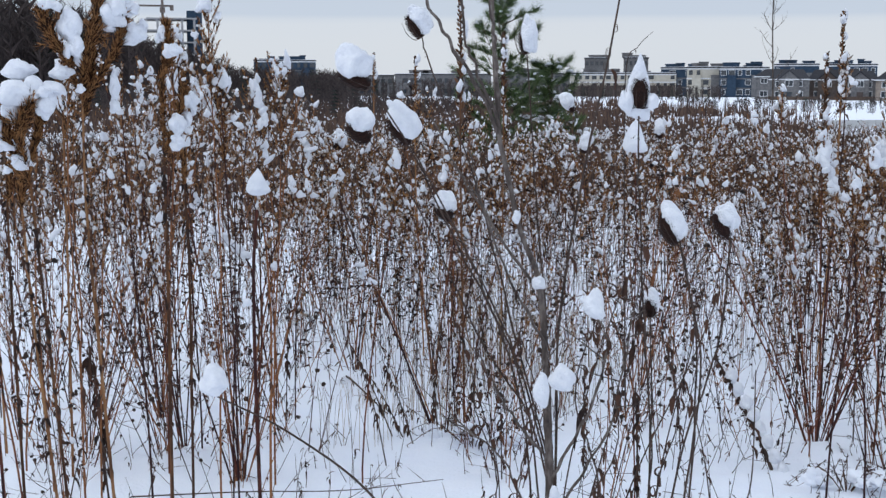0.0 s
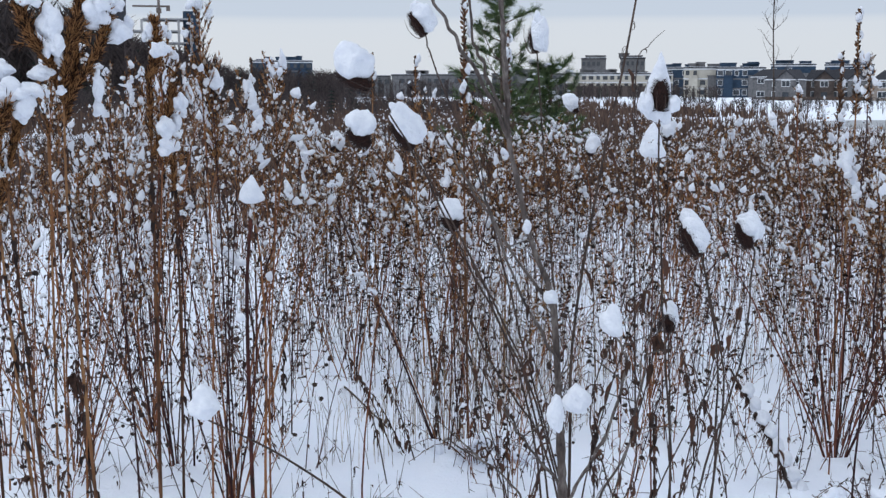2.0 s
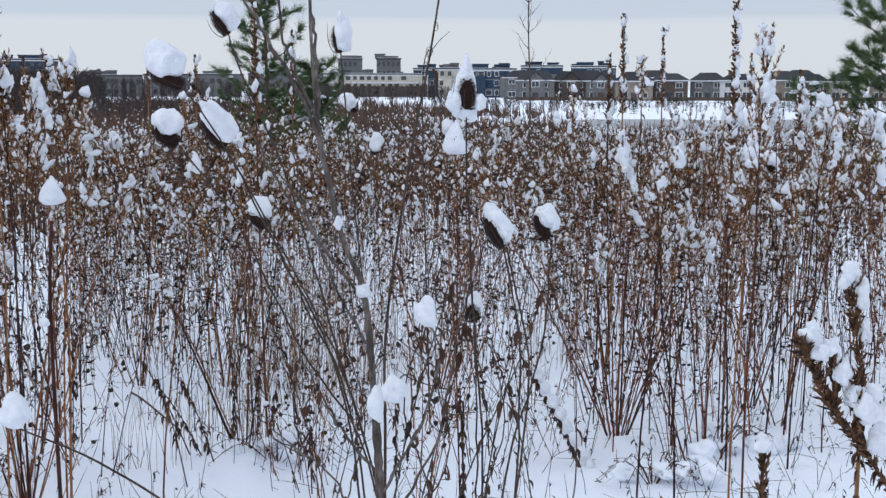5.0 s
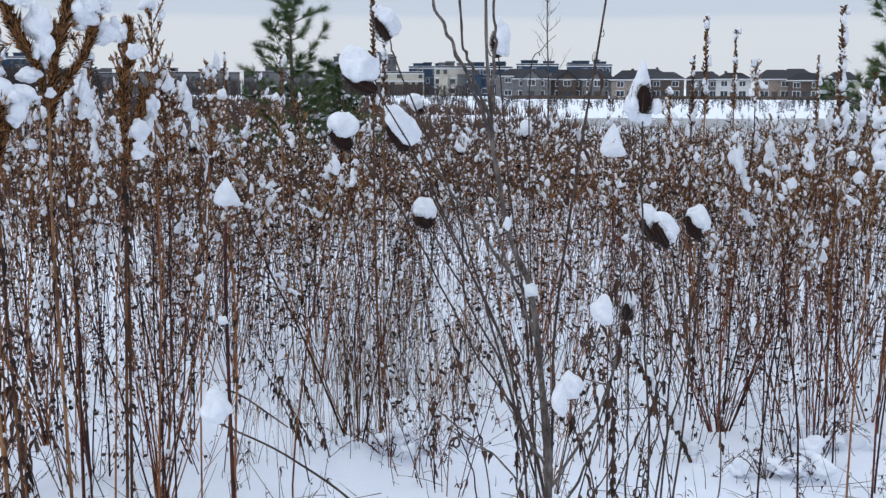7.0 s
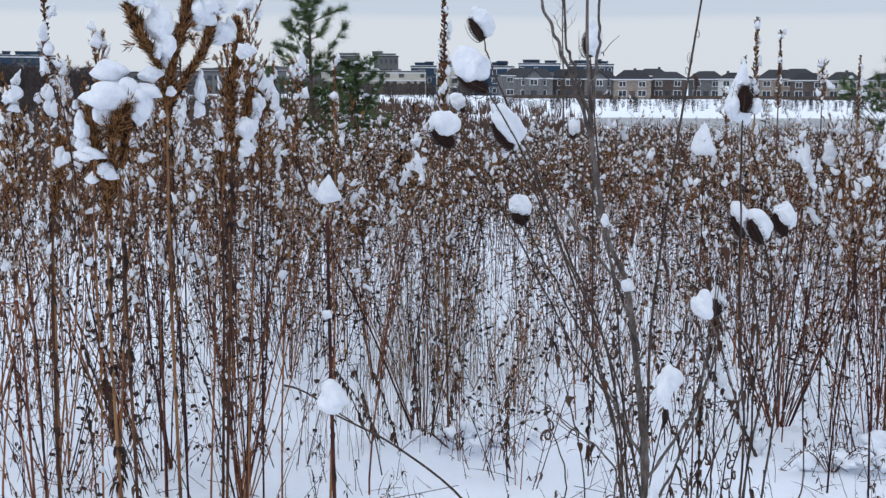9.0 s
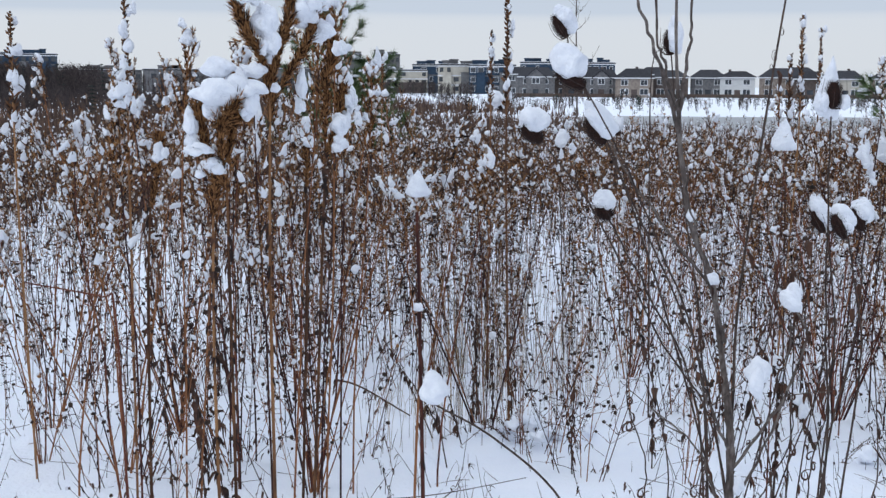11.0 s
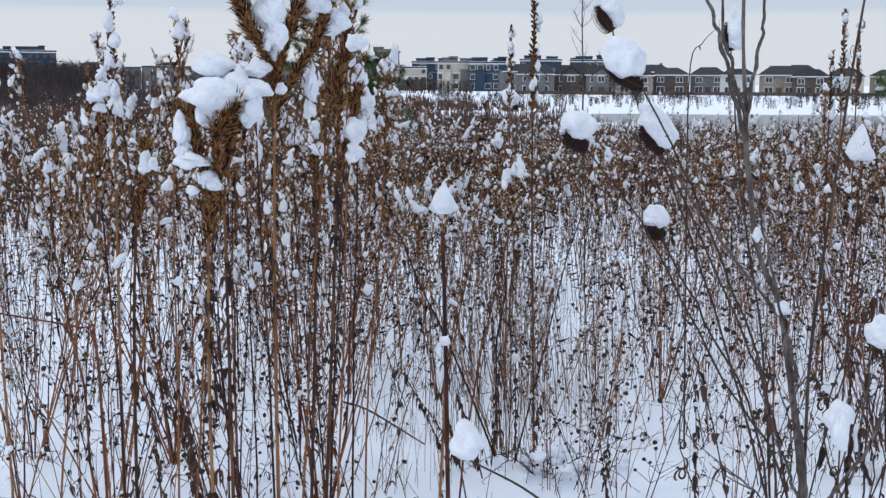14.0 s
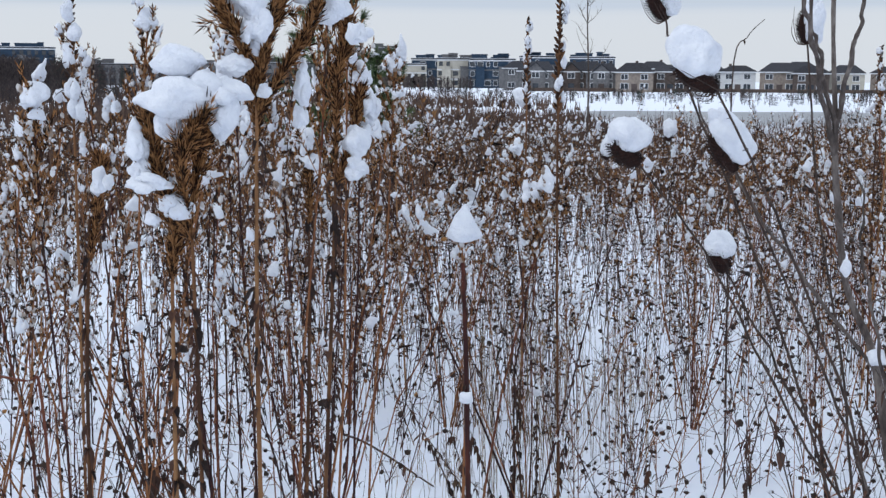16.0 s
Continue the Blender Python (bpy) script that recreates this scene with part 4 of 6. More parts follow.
def teasel(points, axis, size, cap, label, lean_cap=(0.35, 0, 0.8), ring=False):
    """Teasel stalk with a spiny egg-shaped head, thin upcurved bracts and a snow cap on the weather side."""
    base = np.array((points[0][0], points[0][1], float(level(points[0][0], points[0][1]))))
    ob = thing("teasel", label, "teasel", "teasels in the meadow", at=Matrix.Translation(base))
    line = bend([(points[0][0], points[0][1], base[2] - 0.04)] + list(points[1:]), 22) - base
    st = Geo()
    st.tube(line + rng.normal(0, 0.0022, (22, 3)) * np.sin(np.linspace(0, 3.14, 22))[:, None], np.linspace(0.0034, 0.0020, 22), 6)
    for k in range(40):
        u = rng.uniform(0.05, 0.97) * 21
        i = int(u)
        p = line[i] + (line[min(i + 1, 21)] - line[i]) * (u - i)
        a = rng.uniform(0, 6.28)
        st.spike(p, (math.cos(a), math.sin(a), -0.3), 0.007, 0.0012)
    part("stem", st, TEASEL_STEM, ob)
    a = np.array(axis, float)
    a /= np.linalg.norm(a)
    m = rot_to(a)
    tip = line[-1]
    hd = Geo()
    n, rings = 10, 7
    ln, rad = size
    v = []
    for j in range(rings + 1):
        s = j / rings
        r = rad * (math.sin(math.pi * (0.08 + 0.86 * s)) ** 0.7)
        v += [(r * math.cos(2 * math.pi * i / n), r * math.sin(2 * math.pi * i / n), ln * s) for i in range(n)]
    f = []
    for j in range(rings):
        for i in range(n):
            p, q = j * n + i, j * n + (i + 1) % n
            f += [(p, q, q + n), (p, q + n, p + n)]
    hd.add(np.array(v) @ m.T + tip, f)
    head = part("seed_head", hd, TEASEL, ob, "spiny dark brown egg-shaped head")
    sp = Geo()
    for k in range(260):
        s = (k + 0.5) / 260
        an = k * 2.39996
        r = rad * (math.sin(math.pi * (0.08 + 0.86 * s)) ** 0.7)
        d = np.array((math.cos(an), math.sin(an), 0.15 + 0.9 * s))
        p = np.array((r * 0.92 * math.cos(an), r * 0.92 * math.sin(an), ln * s))
        sp.spike(m @ p + tip, m @ d, rad * rng.uniform(0.35, 0.75), 0.0011)
    part("spine_cover", sp, TEASEL, head)
    for k in range(8):
        an = k * math.pi / 4 + rng.uniform(-0.3, 0.3)
        c, s = math.cos(an), math.sin(an)
        if cap and not ring and float(np.dot(m @ np.array((c, s, 0)), np.array(lean_cap) / np.linalg.norm(lean_cap))) > -0.1:
            continue
        h = ln * rng.uniform(0.5, 1.2)
        br = Geo()
        br.tube(bend([m @ np.array(q) + tip for q in ((0, 0, 0), (rad * 1.2 * c, rad * 1.2 * s, 0.004), (rad * 1.75 * c, rad * 1.75 * s, h * 0.5), (rad * 1.5 * c, rad * 1.5 * s, h))], 8), np.linspace(0.0015, 0.0004, 8), 4)
        part("bract", br, TEASEL_STEM, ob)
    if cap:
        sn = Geo()
        up = np.array(lean_cap, float)
        up = up / np.linalg.norm(up)
        mid_p = tip + a * ln * 0.60 + up * (cap[0] * 0.72 + size[1] * 0.12)
        turn = rot_to(a)
        extra = []
        if ring:
            sn.blob(tip + a * ln * 0.55 + np.array((0.0, 0.020, 0)), cap, 3, turn, 0.12, 0.8, 0.70)
            for an in np.linspace(-0.5, 3.64, 9):
                extra.append((tip + np.array((0.036 * math.cos(an), 0.024 * math.sin(an), 0.004 + 0.014 * abs(math.cos(an)))), (0.014, 0.013, rng.uniform(0.015, 0.026)), None))
        else:
            sn.blob(mid_p, cap, 3, turn, 0.15, 1.0)
            for s in (-0.45, 0.1, 0.5):
                extra.append((mid_p + a * s * cap[2] + rng.normal(0, 0.18, 3) * cap[0], np.array(cap) * rng.uniform(0.5, 0.68), turn))
        part("snow_cap", sn, SNOW, ob, "thick rounded cap of fresh snow", True)
        for q, s, tn in extra:
            lump = Geo()
            lump.blob(q, s, 2, tn, 0.18, 0.9)
            part("snow_lump", lump, SNOW, ob, "", True)
    return ob


teasel([(0.27, 3.25, 0), (0.20, 3.16, 0.66), (0.01, 3.10, 1.10), (-0.08, 3.10, 1.29), (-0.185, 3.075, 1.455)], (-0.86, 0, 0.42), (0.082, 0.019), (0.046, 0.044, 0.044), "teasel leaning over, head buried under a thick snow cap", (0.05, 0.1, 1))
teasel([(0.35, 3.18, 0), (0.26, 3.2, 0.49), (0.10, 3.25, 0.77), (-0.07, 3.34, 1.12), (-0.205, 3.38, 1.305)], (-0.80, 0, 0.55), (0.070, 0.021), (0.042, 0.038, 0.037), "leaning teasel, dark head showing under its snow cap", (0.25, -0.05, 1))
teasel([(0.39, 3.27, 0), (0.24, 3.2, 0.60), (0.12, 3.2, 0.90), (-0.02, 3.19, 1.18), (-0.088, 3.19, 1.305)], (-0.62, 0, 0.78), (0.080, 0.019), (0.034, 0.034, 0.052), "leaning teasel with snow packed along its head", (0.5, -0.25, 0.8))
teasel([(0.30, 3.31, 0), (0.24, 3.28, 0.55), (0.13, 3.38, 0.85), (0.05, 3.44, 1.02), (0.022, 3.45, 1.075)], (-0.55, -0.1, 0.7), (0.058, 0.020), (0.027, 0.028, 0.034), "small teasel head, dark below a rounded snow cap", (0.25, 0.1, 1))
teasel([(0.53, 3.14, 0), (0.55, 3.1, 0.45), (0.53, 3.1, 0.8), (0.50, 3.07, 1.2), (0.495, 3.065, 1.40)], (0.02, -0.08, 1), (0.070, 0.020), (0.050, 0.030, 0.088), "upright teasel with dark head wrapped in snow", (0.05, 1.0, 0.45), True)
teasel([(0.62, 3.2, 0), (0.68, 3.2, 0.46), (0.70, 3.2, 0.71), (0.64, 3.18, 1.00), (0.622, 3.18, 1.04)], (-0.5, 0, 0.85), (0.078, 0.021), (0.030, 0.030, 0.042), "teasel head half covered by leaning snow cap", (1.0, 0.10, 0.75))
teasel([(0.72, 3.46, 0), (0.735, 3.43, 0.46), (0.725, 3.39, 0.75), (0.672, 3.36, 1.00), (0.655, 3.36, 1.035)], (-0.5, 0, 0.85), (0.072, 0.018), (0.027, 0.028, 0.046), "teasel head close behind another, half covered by snow", (0.75, 0.02, 0.8))
teasel([(0.60, 3.25, 0), (0.67, 3.3, 0.40), (0.79, 3.38, 0.74), (0.82, 3.41, 1.00), (0.812, 3.41, 1.03)], (-0.45, 0, 0.85), (0.078, 0.021), (0.030, 0.030, 0.043), "teasel head half covered by leaning snow cap", (1.0, 0.10, 0.75))
teasel([(0.60, 3.42, 0), (0.61, 3.42, 0.4), (0.595, 3.4, 0.80)], (-0.1, -0.1, 1), (0.050, 0.017), (0.022, 0.022, 0.036), "short upright teasel with a pointed snow cap", (0.5, 0.5, 0.7))
teasel([(0.42, 3.34, 0), (0.22, 3.4, 0.7), (0.09, 3.55, 1.2), (-0.04, 3.61, 1.52), (-0.062, 3.615, 1.60)], (-0.50, 0, 0.8), (0.075, 0.019), (0.027, 0.030, 0.044), "tall teasel silhouetted against the sky, snow on its head", (0.8, 0, 0.5))
teasel([(0.34, 3.36, 0), (0.30, 3.4, 0.7), (0.27, 3.52, 1.2), (0.245, 3.56, 1.55)], (-0.12, 0, 1), (0.070, 0.018), (0.021, 0.022, 0.052), "tall teasel whose head is wrapped in snow", (0.5, -0.6, 0.4))
teasel([(0.88, 7.95, 0), (0.86, 7.9, 0.7), (0.85, 7.89, 1.30)], (-0.45, 0, 0.8), (0.08, 0.024), (0.045, 0.045, 0.06), "teasel in the thicket with a snow cap", (-0.5, 0, 0.8))
for x, y, z in ((1.18, 6.6, 1.18), (0.72, 6.2, 1.12), (2.6, 5.6, 1.05), (-0.6, 6.9, 1.1)):
    teasel([(x + 0.05, y, 0), (x + 0.02, y, z * 0.6), (x, y, z)], (rng.normal(0, 0.2), 0, 1), (0.06, 0.019), (0.034, 0.032, 0.046), "teasel among goldenrod with a small snow cap", (0.2, 0, 0.8))


def shrub():
    """Grey multi-stemmed shrub with side twigs, hanging withered leaves and snow in the forks."""
    ob = thing("shrub", "grey bare shrub with snow in its forks and curled leaves", "shrub", at=rooted(0.30, 3.15))
    o = np.array((0.30, 3.15, float(level(0.30, 3.15))))
    limbs = (
        ([(0.30, 3.15, -0.06), (0.29, 3.15, 0.37), (0.285, 3.17, 0.56), (0.268, 3.26, 0.89), (0.21, 3.3, 1.07), (0.155, 3.26, 1.32), (0.135, 3.26, 1.54), (0.12, 3.27, 2.05)], 0.0115, 0.003),
        ([(0.155, 3.26, 1.32), (0.10, 3.22, 1.44), (0.02, 3.14, 1.56), (-0.044, 3.09, 1.68), (-0.09, 3.07, 1.95)], 0.0055, 0.003),
        ([(0.155, 3.26, 1.34), (0.09, 3.21, 1.50), (0.055, 3.2, 1.60), (0.035, 3.19, 1.92)], 0.0045, 0.0026),
        ([(0.148, 3.26, 1.38), (0.135, 3.18, 1.55), (0.12, 3.13, 1.68), (0.11, 3.12, 2.0)], 0.0045, 0.0025),
        ([(0.268, 3.26, 0.89), (0.12, 3.34, 1.10), (0.02, 3.4, 1.27), (-0.06, 3.45, 1.42)], 0.004, 0.0018),
        ([(0.28, 3.2, 0.75), (0.18, 3.1, 0.95), (0.10, 3.05, 1.15), (0.06, 3.02, 1.30)], 0.004, 0.0016),
        ([(0.285, 3.16, 0.45), (0.17, 3.05, 0.62), (0.08, 3.0, 0.80)], 0.004, 0.0016),
        ([(0.29, 3.15, 0.40), (0.37, 3.05, 0.60), (0.42, 3.0, 0.80), (0.385, 3.03, 0.88)], 0.0042, 0.0022),
        ([(0.30, 3.15, 0.30), (0.44, 3.2, 0.5), (0.50, 3.25, 0.7), (0.55, 3.3, 0.95)], 0.0038, 0.0016),
        ([(0.31, 3.15, 0.05), (0.24, 3.1, 0.3), (0.14, 3.06, 0.5), (0.0, 3.0, 0.62)], 0.0042, 0.0016))
    tw = []
    for pts, r0, r1 in limbs:
        g = Geo()
        line = bend(pts, 18) - o
        fine = bend(line + rng.normal(0, 0.0035, (18, 3)) * np.linspace(0, 1, 18)[:, None] ** 0.2, 52)
        g.tube(fine, np.linspace(r0 * 1.15, r1, 52) * (1 + 0.12 * rng.normal(size=52).clip(-1, 2)), 9 if r0 > 0.01 else 5)
        part("limb", g, BARK, ob)
        tw.append(line)
    for k in range(34):
        line = tw[int(rng.integers(len(tw)))]
        p = line[int(rng.integers(5, 17))]
        if p[2] > 1.25:
            continue
        a = rng.uniform(0, 6.28)
        d = np.array((math.cos(a), 0.6 * math.sin(a), rng.uniform(0.2, 1.0))) * rng.uniform(0.06, 0.20)
        g = Geo()
        g.tube(bend([p, p + d * 0.5 + rng.normal(0, 0.01, 3), p + d + rng.normal(0, 0.012, 3)], 7), np.linspace(0.002, 0.0008, 7), 4)
        part("twig", g, BARK, ob)
    lf = Geo()
    for k in range(100):
        line = tw[int(rng.integers(len(tw)))]
        p = line[int(rng.integers(4, 15))]
        if p[2] > 0.95:
            continue
        a = rng.uniform(0, 6.28)
        lf.leaf(p, (math.cos(a), math.sin(a), -0.3), rng.uniform(0.014, 0.042), rng.uniform(0.002, 0.007), rng.uniform(0.8, 2.8), 0.9)
    part("withered_leaves", lf, LEAF, ob, "curled dark brown leaves")["kind"] = "stuff"
    for p, s in (((0.262, 3.25, 0.92), (0.02, 0.018, 0.022)), ((0.385, 3.03, 0.90), (0.032, 0.028, 0.038)), ((0.245, 2.93, 0.70), (0.020, 0.02, 0.052)), ((0.31, 3.05, 0.70), (0.036, 0.03, 0.036)), ((0.30, 3.12, 0.36), (0.018, 0.016, 0.03)), ((0.20, 3.28, 1.10), (0.012, 0.012, 0.02))):
        g = Geo()
        g.blob(np.array(p) - o, s, 3, None, 0.14, 0.8, 0.2)
        part("snow_lump", g, SNOW, ob, "snow caught in a fork", True)


shrub()


def tendril_stalk():
    """Slender dark stalk with wiry tendrils curling off it."""
    ob = thing("vine_stalk", "slender dark stalk with wiry curled tendrils", "vine", at=rooted(0.31, 3.25))
    o = np.array((0.31, 3.25, float(level(0.31, 3.25))))
    g = Geo()
    g.tube(bend([(0.31, 3.25, -0.05), (0.31, 3.2, 0.5), (0.315, 3.2, 0.84), (0.39, 3.25, 1.28), (0.45, 3.3, 1.54), (0.52, 3.32, 1.95)], 22) - o, np.linspace(0.0046, 0.0026, 22), 6)
    part("stem", g, TEASEL_STEM, ob)
    for z, s, n in ((1.53, 0.010, 2.2), (1.50, 0.007, 1.6), (1.44, 0.009, 1.8), (1.60, 0.008, 1.5)):
        x = 0.45 + (z - 1.54) * 0.27
        t = Geo()
        t.tube([(x - o[0] + s * (math.sin(u * n * 6.28) * 0.8) * (1 - 0.5 * u), 3.3 - o[1] + s * 0.6 * math.sin(u * 5), z - o[2] + s * 1.6 * (1 - math.cos(u * n * 6.28)) * (1 - 0.4 * u)) for u in np.linspace(0, 1, 26)], 0.0008, 4)
        part("tendril", t, TEASEL_STEM, ob)
    for p in ((0.40, 3.25, 1.30), (0.34, 3.21, 1.0), (0.455, 3.3, 1.5)):
        lf = Geo()
        lf.leaf(np.array(p) - o, (0.6, 0.2, -0.5), 0.06, 0.009, 1.4, 0.9)
        part("withered_leaf", lf, LEAF, ob)


tendril_stalk()


def curled_vine(line, curls, label):
    """Thin dead vine climbing through the stalks, its leaves dried into hooks and rings."""
    o = np.array((line[0][0], line[0][1], float(level(line[0][0], line[0][1]))))
    ob = thing("dead_vine", label, "vine", "dead vines", at=Matrix.Translation(o))
    path = bend(line, 30) - o
    g = Geo()
    g.tube(path + rng.normal(0, 0.002, (30, 3)), np.linspace(0.0028, 0.0014, 30), 5)
    part("stem", g, TEASEL_STEM, ob)
    for _ in range(curls):
        p = path[int(rng.integers(4, 29))]
        a, s, turns = rng.uniform(0, 6.28), rng.uniform(0.010, 0.024), rng.uniform(0.5, 1.15)
        d = np.array((math.cos(a), math.sin(a), 0))
        t = Geo()
        u = np.linspace(0, 1, 16)
        ring = p + d * (s * 1.4 * u)[:, None] * 0.8 + (np.sin(u * turns * 6.28) * s * (1 - 0.4 * u))[:, None] * d + ((1 - np.cos(u * turns * 6.28)) * -s * (1 - 0.3 * u))[:, None] * np.array((0, 0, 1))
        t.tube(ring, 0.0011 + 0.0022 * np.sin(u * 3.14), 4)
        part("curled_leaf", t, LEAF, ob)


VINE = "dead vine with leaves dried into dark hooks"
curled_vine([(0.40, 3.2, 0), (0.43, 3.18, 0.35), (0.36, 3.2, 0.62), (0.42, 3.2, 0.85), (0.47, 3.22, 1.02)], 14, VINE)
curled_vine([(0.34, 3.2, 0), (0.38, 3.15, 0.3), (0.47, 3.15, 0.5), (0.45, 3.2, 0.72)], 12, VINE)
curled_vine([(0.24, 3.2, 0), (0.20, 3.15, 0.35), (0.25, 3.15, 0.6), (0.19, 3.2, 0.85)], 12, VINE)
curled_vine([(0.64, 3.3, 0), (0.60, 3.28, 0.3), (0.66, 3.3, 0.55), (0.61, 3.3, 0.78)], 10, VINE)
curled_vine([(0.12, 3.5, 0), (0.16, 3.45, 0.3), (0.09, 3.45, 0.55), (0.13, 3.45, 0.8)], 9, VINE)


def stalk(points, r0, r1, label, snow=(), name="fallen_stalk", seeds=0, leaf=1.0, material=TEASEL_STEM):
    """A bent or fallen stalk, with snow lying on it."""
    o = np.array((points[0][0], points[0][1], float(level(points[0][0], points[0][1]))))
    ob = thing(name, label, "stalk", "broken stalks", at=Matrix.Translation(o))
    g = Geo()
    line = bend(points, 20) - o
    g.tube(line, np.linspace(r0, r1, 20), 6)
    part("stem", g, material, ob)
    if seeds:
        l2 = Geo()
        for _ in range(seeds):
            i = int(rng.integers(4, 19))
            a = rng.uniform(0, 6.28)
            l2.leaf(line[i], (math.cos(a), math.sin(a), -0.6), rng.uniform(0.02, 0.05) * leaf, rng.uniform(0.003, 0.008) * leaf, rng.uniform(0.9, 2.2), 0.8)
        part("withered_leaves", l2, LEAF, ob)["kind"] = "stuff"
    for p, s in snow:
        b = Geo()
        b.blob(np.array(p) - o, s, 3, None, 0.16, 0.6)
        part("snow_lump", b, SNOW, ob, "snow lump", True)


stalk([(-0.02, 3.3, 0.0), (-0.19, 3.2, 0.33), (-0.40, 3.1, 0.54), (-0.585, 3.01, 0.67)], 0.004, 0.0022, "bent dark stalk weighed down by a snow lump", [((-0.585, 3.0, 0.70), (0.036, 0.034, 0.044))])
stalk([(-1.36, 3.62, 0), (-1.37, 3.6, 0.47), (-1.385, 3.6, 0.84), (-1.42, 3.6, 0.865), (-1.62, 3.6, 0.91)], 0.0045, 0.002, "brown stalk snapped over at the top", name="snapped_stalk", material=RED_STEM)
stalk([(-1.1, 4.10, 0.02), (-0.7, 4.08, 0.045), (-0.35, 4.14, 0.03), (0.0, 4.2, 0.05)], 0.0028, 0.0013, "fallen stalk lying on the snow")
stalk([(0.72, 3.25, 0), (0.82, 3.3, 0.22), (0.90, 3.4, 0.30), (0.93, 3.5, 0.62)], 0.0035, 0.0015, "leaning dark stalk with one curled leaf", seeds=4)
stalk([(0.78, 5.0, 0), (0.76, 5.0, 0.8), (0.75, 5.0, 1.5), (0.80, 5.0, 1.62), (0.86, 5.0, 1.68)], 0.004, 0.001, "thin bare twig rising above the thicket", name="bare_twig", seeds=3, leaf=0.6)
stalk([(1.25, 4.36, -0.02), (1.195, 4.40, 0.14), (1.125, 4.45, 0.28), (1.035, 4.50, 0.44)], 0.008, 0.004, "leaning withered weed stem with snow along its upper side",
      [((1.272 - 0.025 * k, 4.36 + 0.016 * k, 0.03 + 0.047 * k), (0.022, 0.018, 0.036)) for k in range(8)], name="leaning_weed", seeds=300, leaf=0.7)
stalk([(-0.50, 6.0, 0), (-0.42, 5.6, 0.06), (-0.25, 5.2, 0.02)], 0.006, 0.003, "fallen stalk half sunk in snow", seeds=6)
stalk([(0.57, 3.45, 0), (0.575, 3.44, 0.3), (0.56, 3.42, 0.6)], 0.005, 0.002, "dark withered dock stalk", seeds=60, name="dock_stalk")
stalk([(-0.53, 3.4, 0), (-0.54, 3.4, 0.5), (-0.545, 3.42, 0.9), (-0.54, 3.48, 1.1)], 0.0065, 0.0045, "stout upright reddish stalk", [((-0.555, 3.37, 0.845), (0.014, 0.014, 0.016))], name="upright_stalk", seeds=10, material=RED_STEM)


stalk([(-0.75, 5.3, 0), (-0.84, 5.3, 0.5), (-0.87, 5.3, 0.69), (-1.05, 5.3, 0.83)], 0.005, 0.003, "snapped stalk carrying a ridge of snow", [((-0.875 - 0.034 * k, 5.29, 0.715 + 0.026 * k), (0.030, 0.022, 0.022 + 0.004 * (k % 2))) for k in range(5)], name="snapped_stalk", material=RED_STEM, seeds=5)
stalk([(-1.13, 3.95, -0.02), (-1.15, 3.95, 0.22), (-1.16, 3.95, 0.42), (-1.19, 3.95, 0.58)], 0.004, 0.002, "withered stalk hung with large crumpled leaves", name="withered_stalk", seeds=46, leaf=1.35)
CURLY = "leaning dark stalk with curled withered leaves"
for line, n in (([(0.34, 3.3, 0), (0.445, 3.3, 0.40), (0.53, 3.3, 0.72), (0.56, 3.3, 0.95)], 16), ([(0.42, 3.3, 0), (0.56, 3.3, 0.40), (0.71, 3.32, 0.71), (0.80, 3.35, 0.95)], 14),
                ([(0.58, 3.35, 0), (0.64, 3.38, 0.40), (0.71, 3.4, 0.68), (0.75, 3.4, 0.90)], 10), ([(0.30, 3.25, 0), (0.36, 3.25, 0.45), (0.47, 3.25, 0.85), (0.56, 3.25, 1.05)], 14),
                ([(0.10, 3.3, 0), (0.16, 3.28, 0.30), (0.10, 3.25, 0.60), (0.02, 3.25, 0.85)], 12),                 ([(0.85, 3.6, 0), (0.80, 3.6, 0.35), (0.70, 3.62, 0.70)], 10), ([(-1.22, 3.7, 0), (-1.15, 3.7, 0.3), (-1.02, 3.7, 0.62)], 14), ([(-1.05, 3.8, 0), (-1.12, 3.8, 0.35), (-1.24, 3.8, 0.72)], 14)):
    stalk(line, 0.0026, 0.0013, CURLY, name="curly_stalk", seeds=n - 4, leaf=1.4)
for k in range(6):
    a, r = rng.uniform(0, 6.28), rng.uniform(0.0, 0.26)
    x, y, h = 0.03 + r * math.cos(a), 4.82 + 0.6 * r * math.sin(a), rng.uniform(0.28, 0.62)
    tip = (x + r * math.cos(a) * 0.9, y + r * math.sin(a) * 0.5, h)
    stalk([(x, y, -0.02), ((x + tip[0]) / 2, (y + tip[1]) / 2, h * 0.55), tip], 0.0032, 0.0014, "reddish withered stalk hung with curled leaves", [(tip, (0.016, 0.016, 0.022))] if k % 4 == 0 else (), name="withered_stalk", seeds=34, leaf=0.9)
for x, y, h, n in ((-0.66, 4.9, 0.62, 26), (-1.25, 4.3, 0.55, 34), (-0.22, 4.55, 0.42, 22), (0.22, 4.35, 0.40, 26), (0.93, 4.55, 0.50, 24), (1.72, 4.9, 0.60, 30), (-0.05, 4.9, 0.5, 40), (1.5, 5.0, 0.7, 36), (0.52, 4.3, 0.45, 30)):
    lx = rng.normal(0, 0.08)
    stalk([(x, y, -0.02), (x + lx * 0.4, y, h * 0.5), (x + lx, y + rng.normal(0, 0.05), h)], 0.003, 0.0014, "withered stalk hung with curled dark leaves", name="withered_stalk", seeds=n)


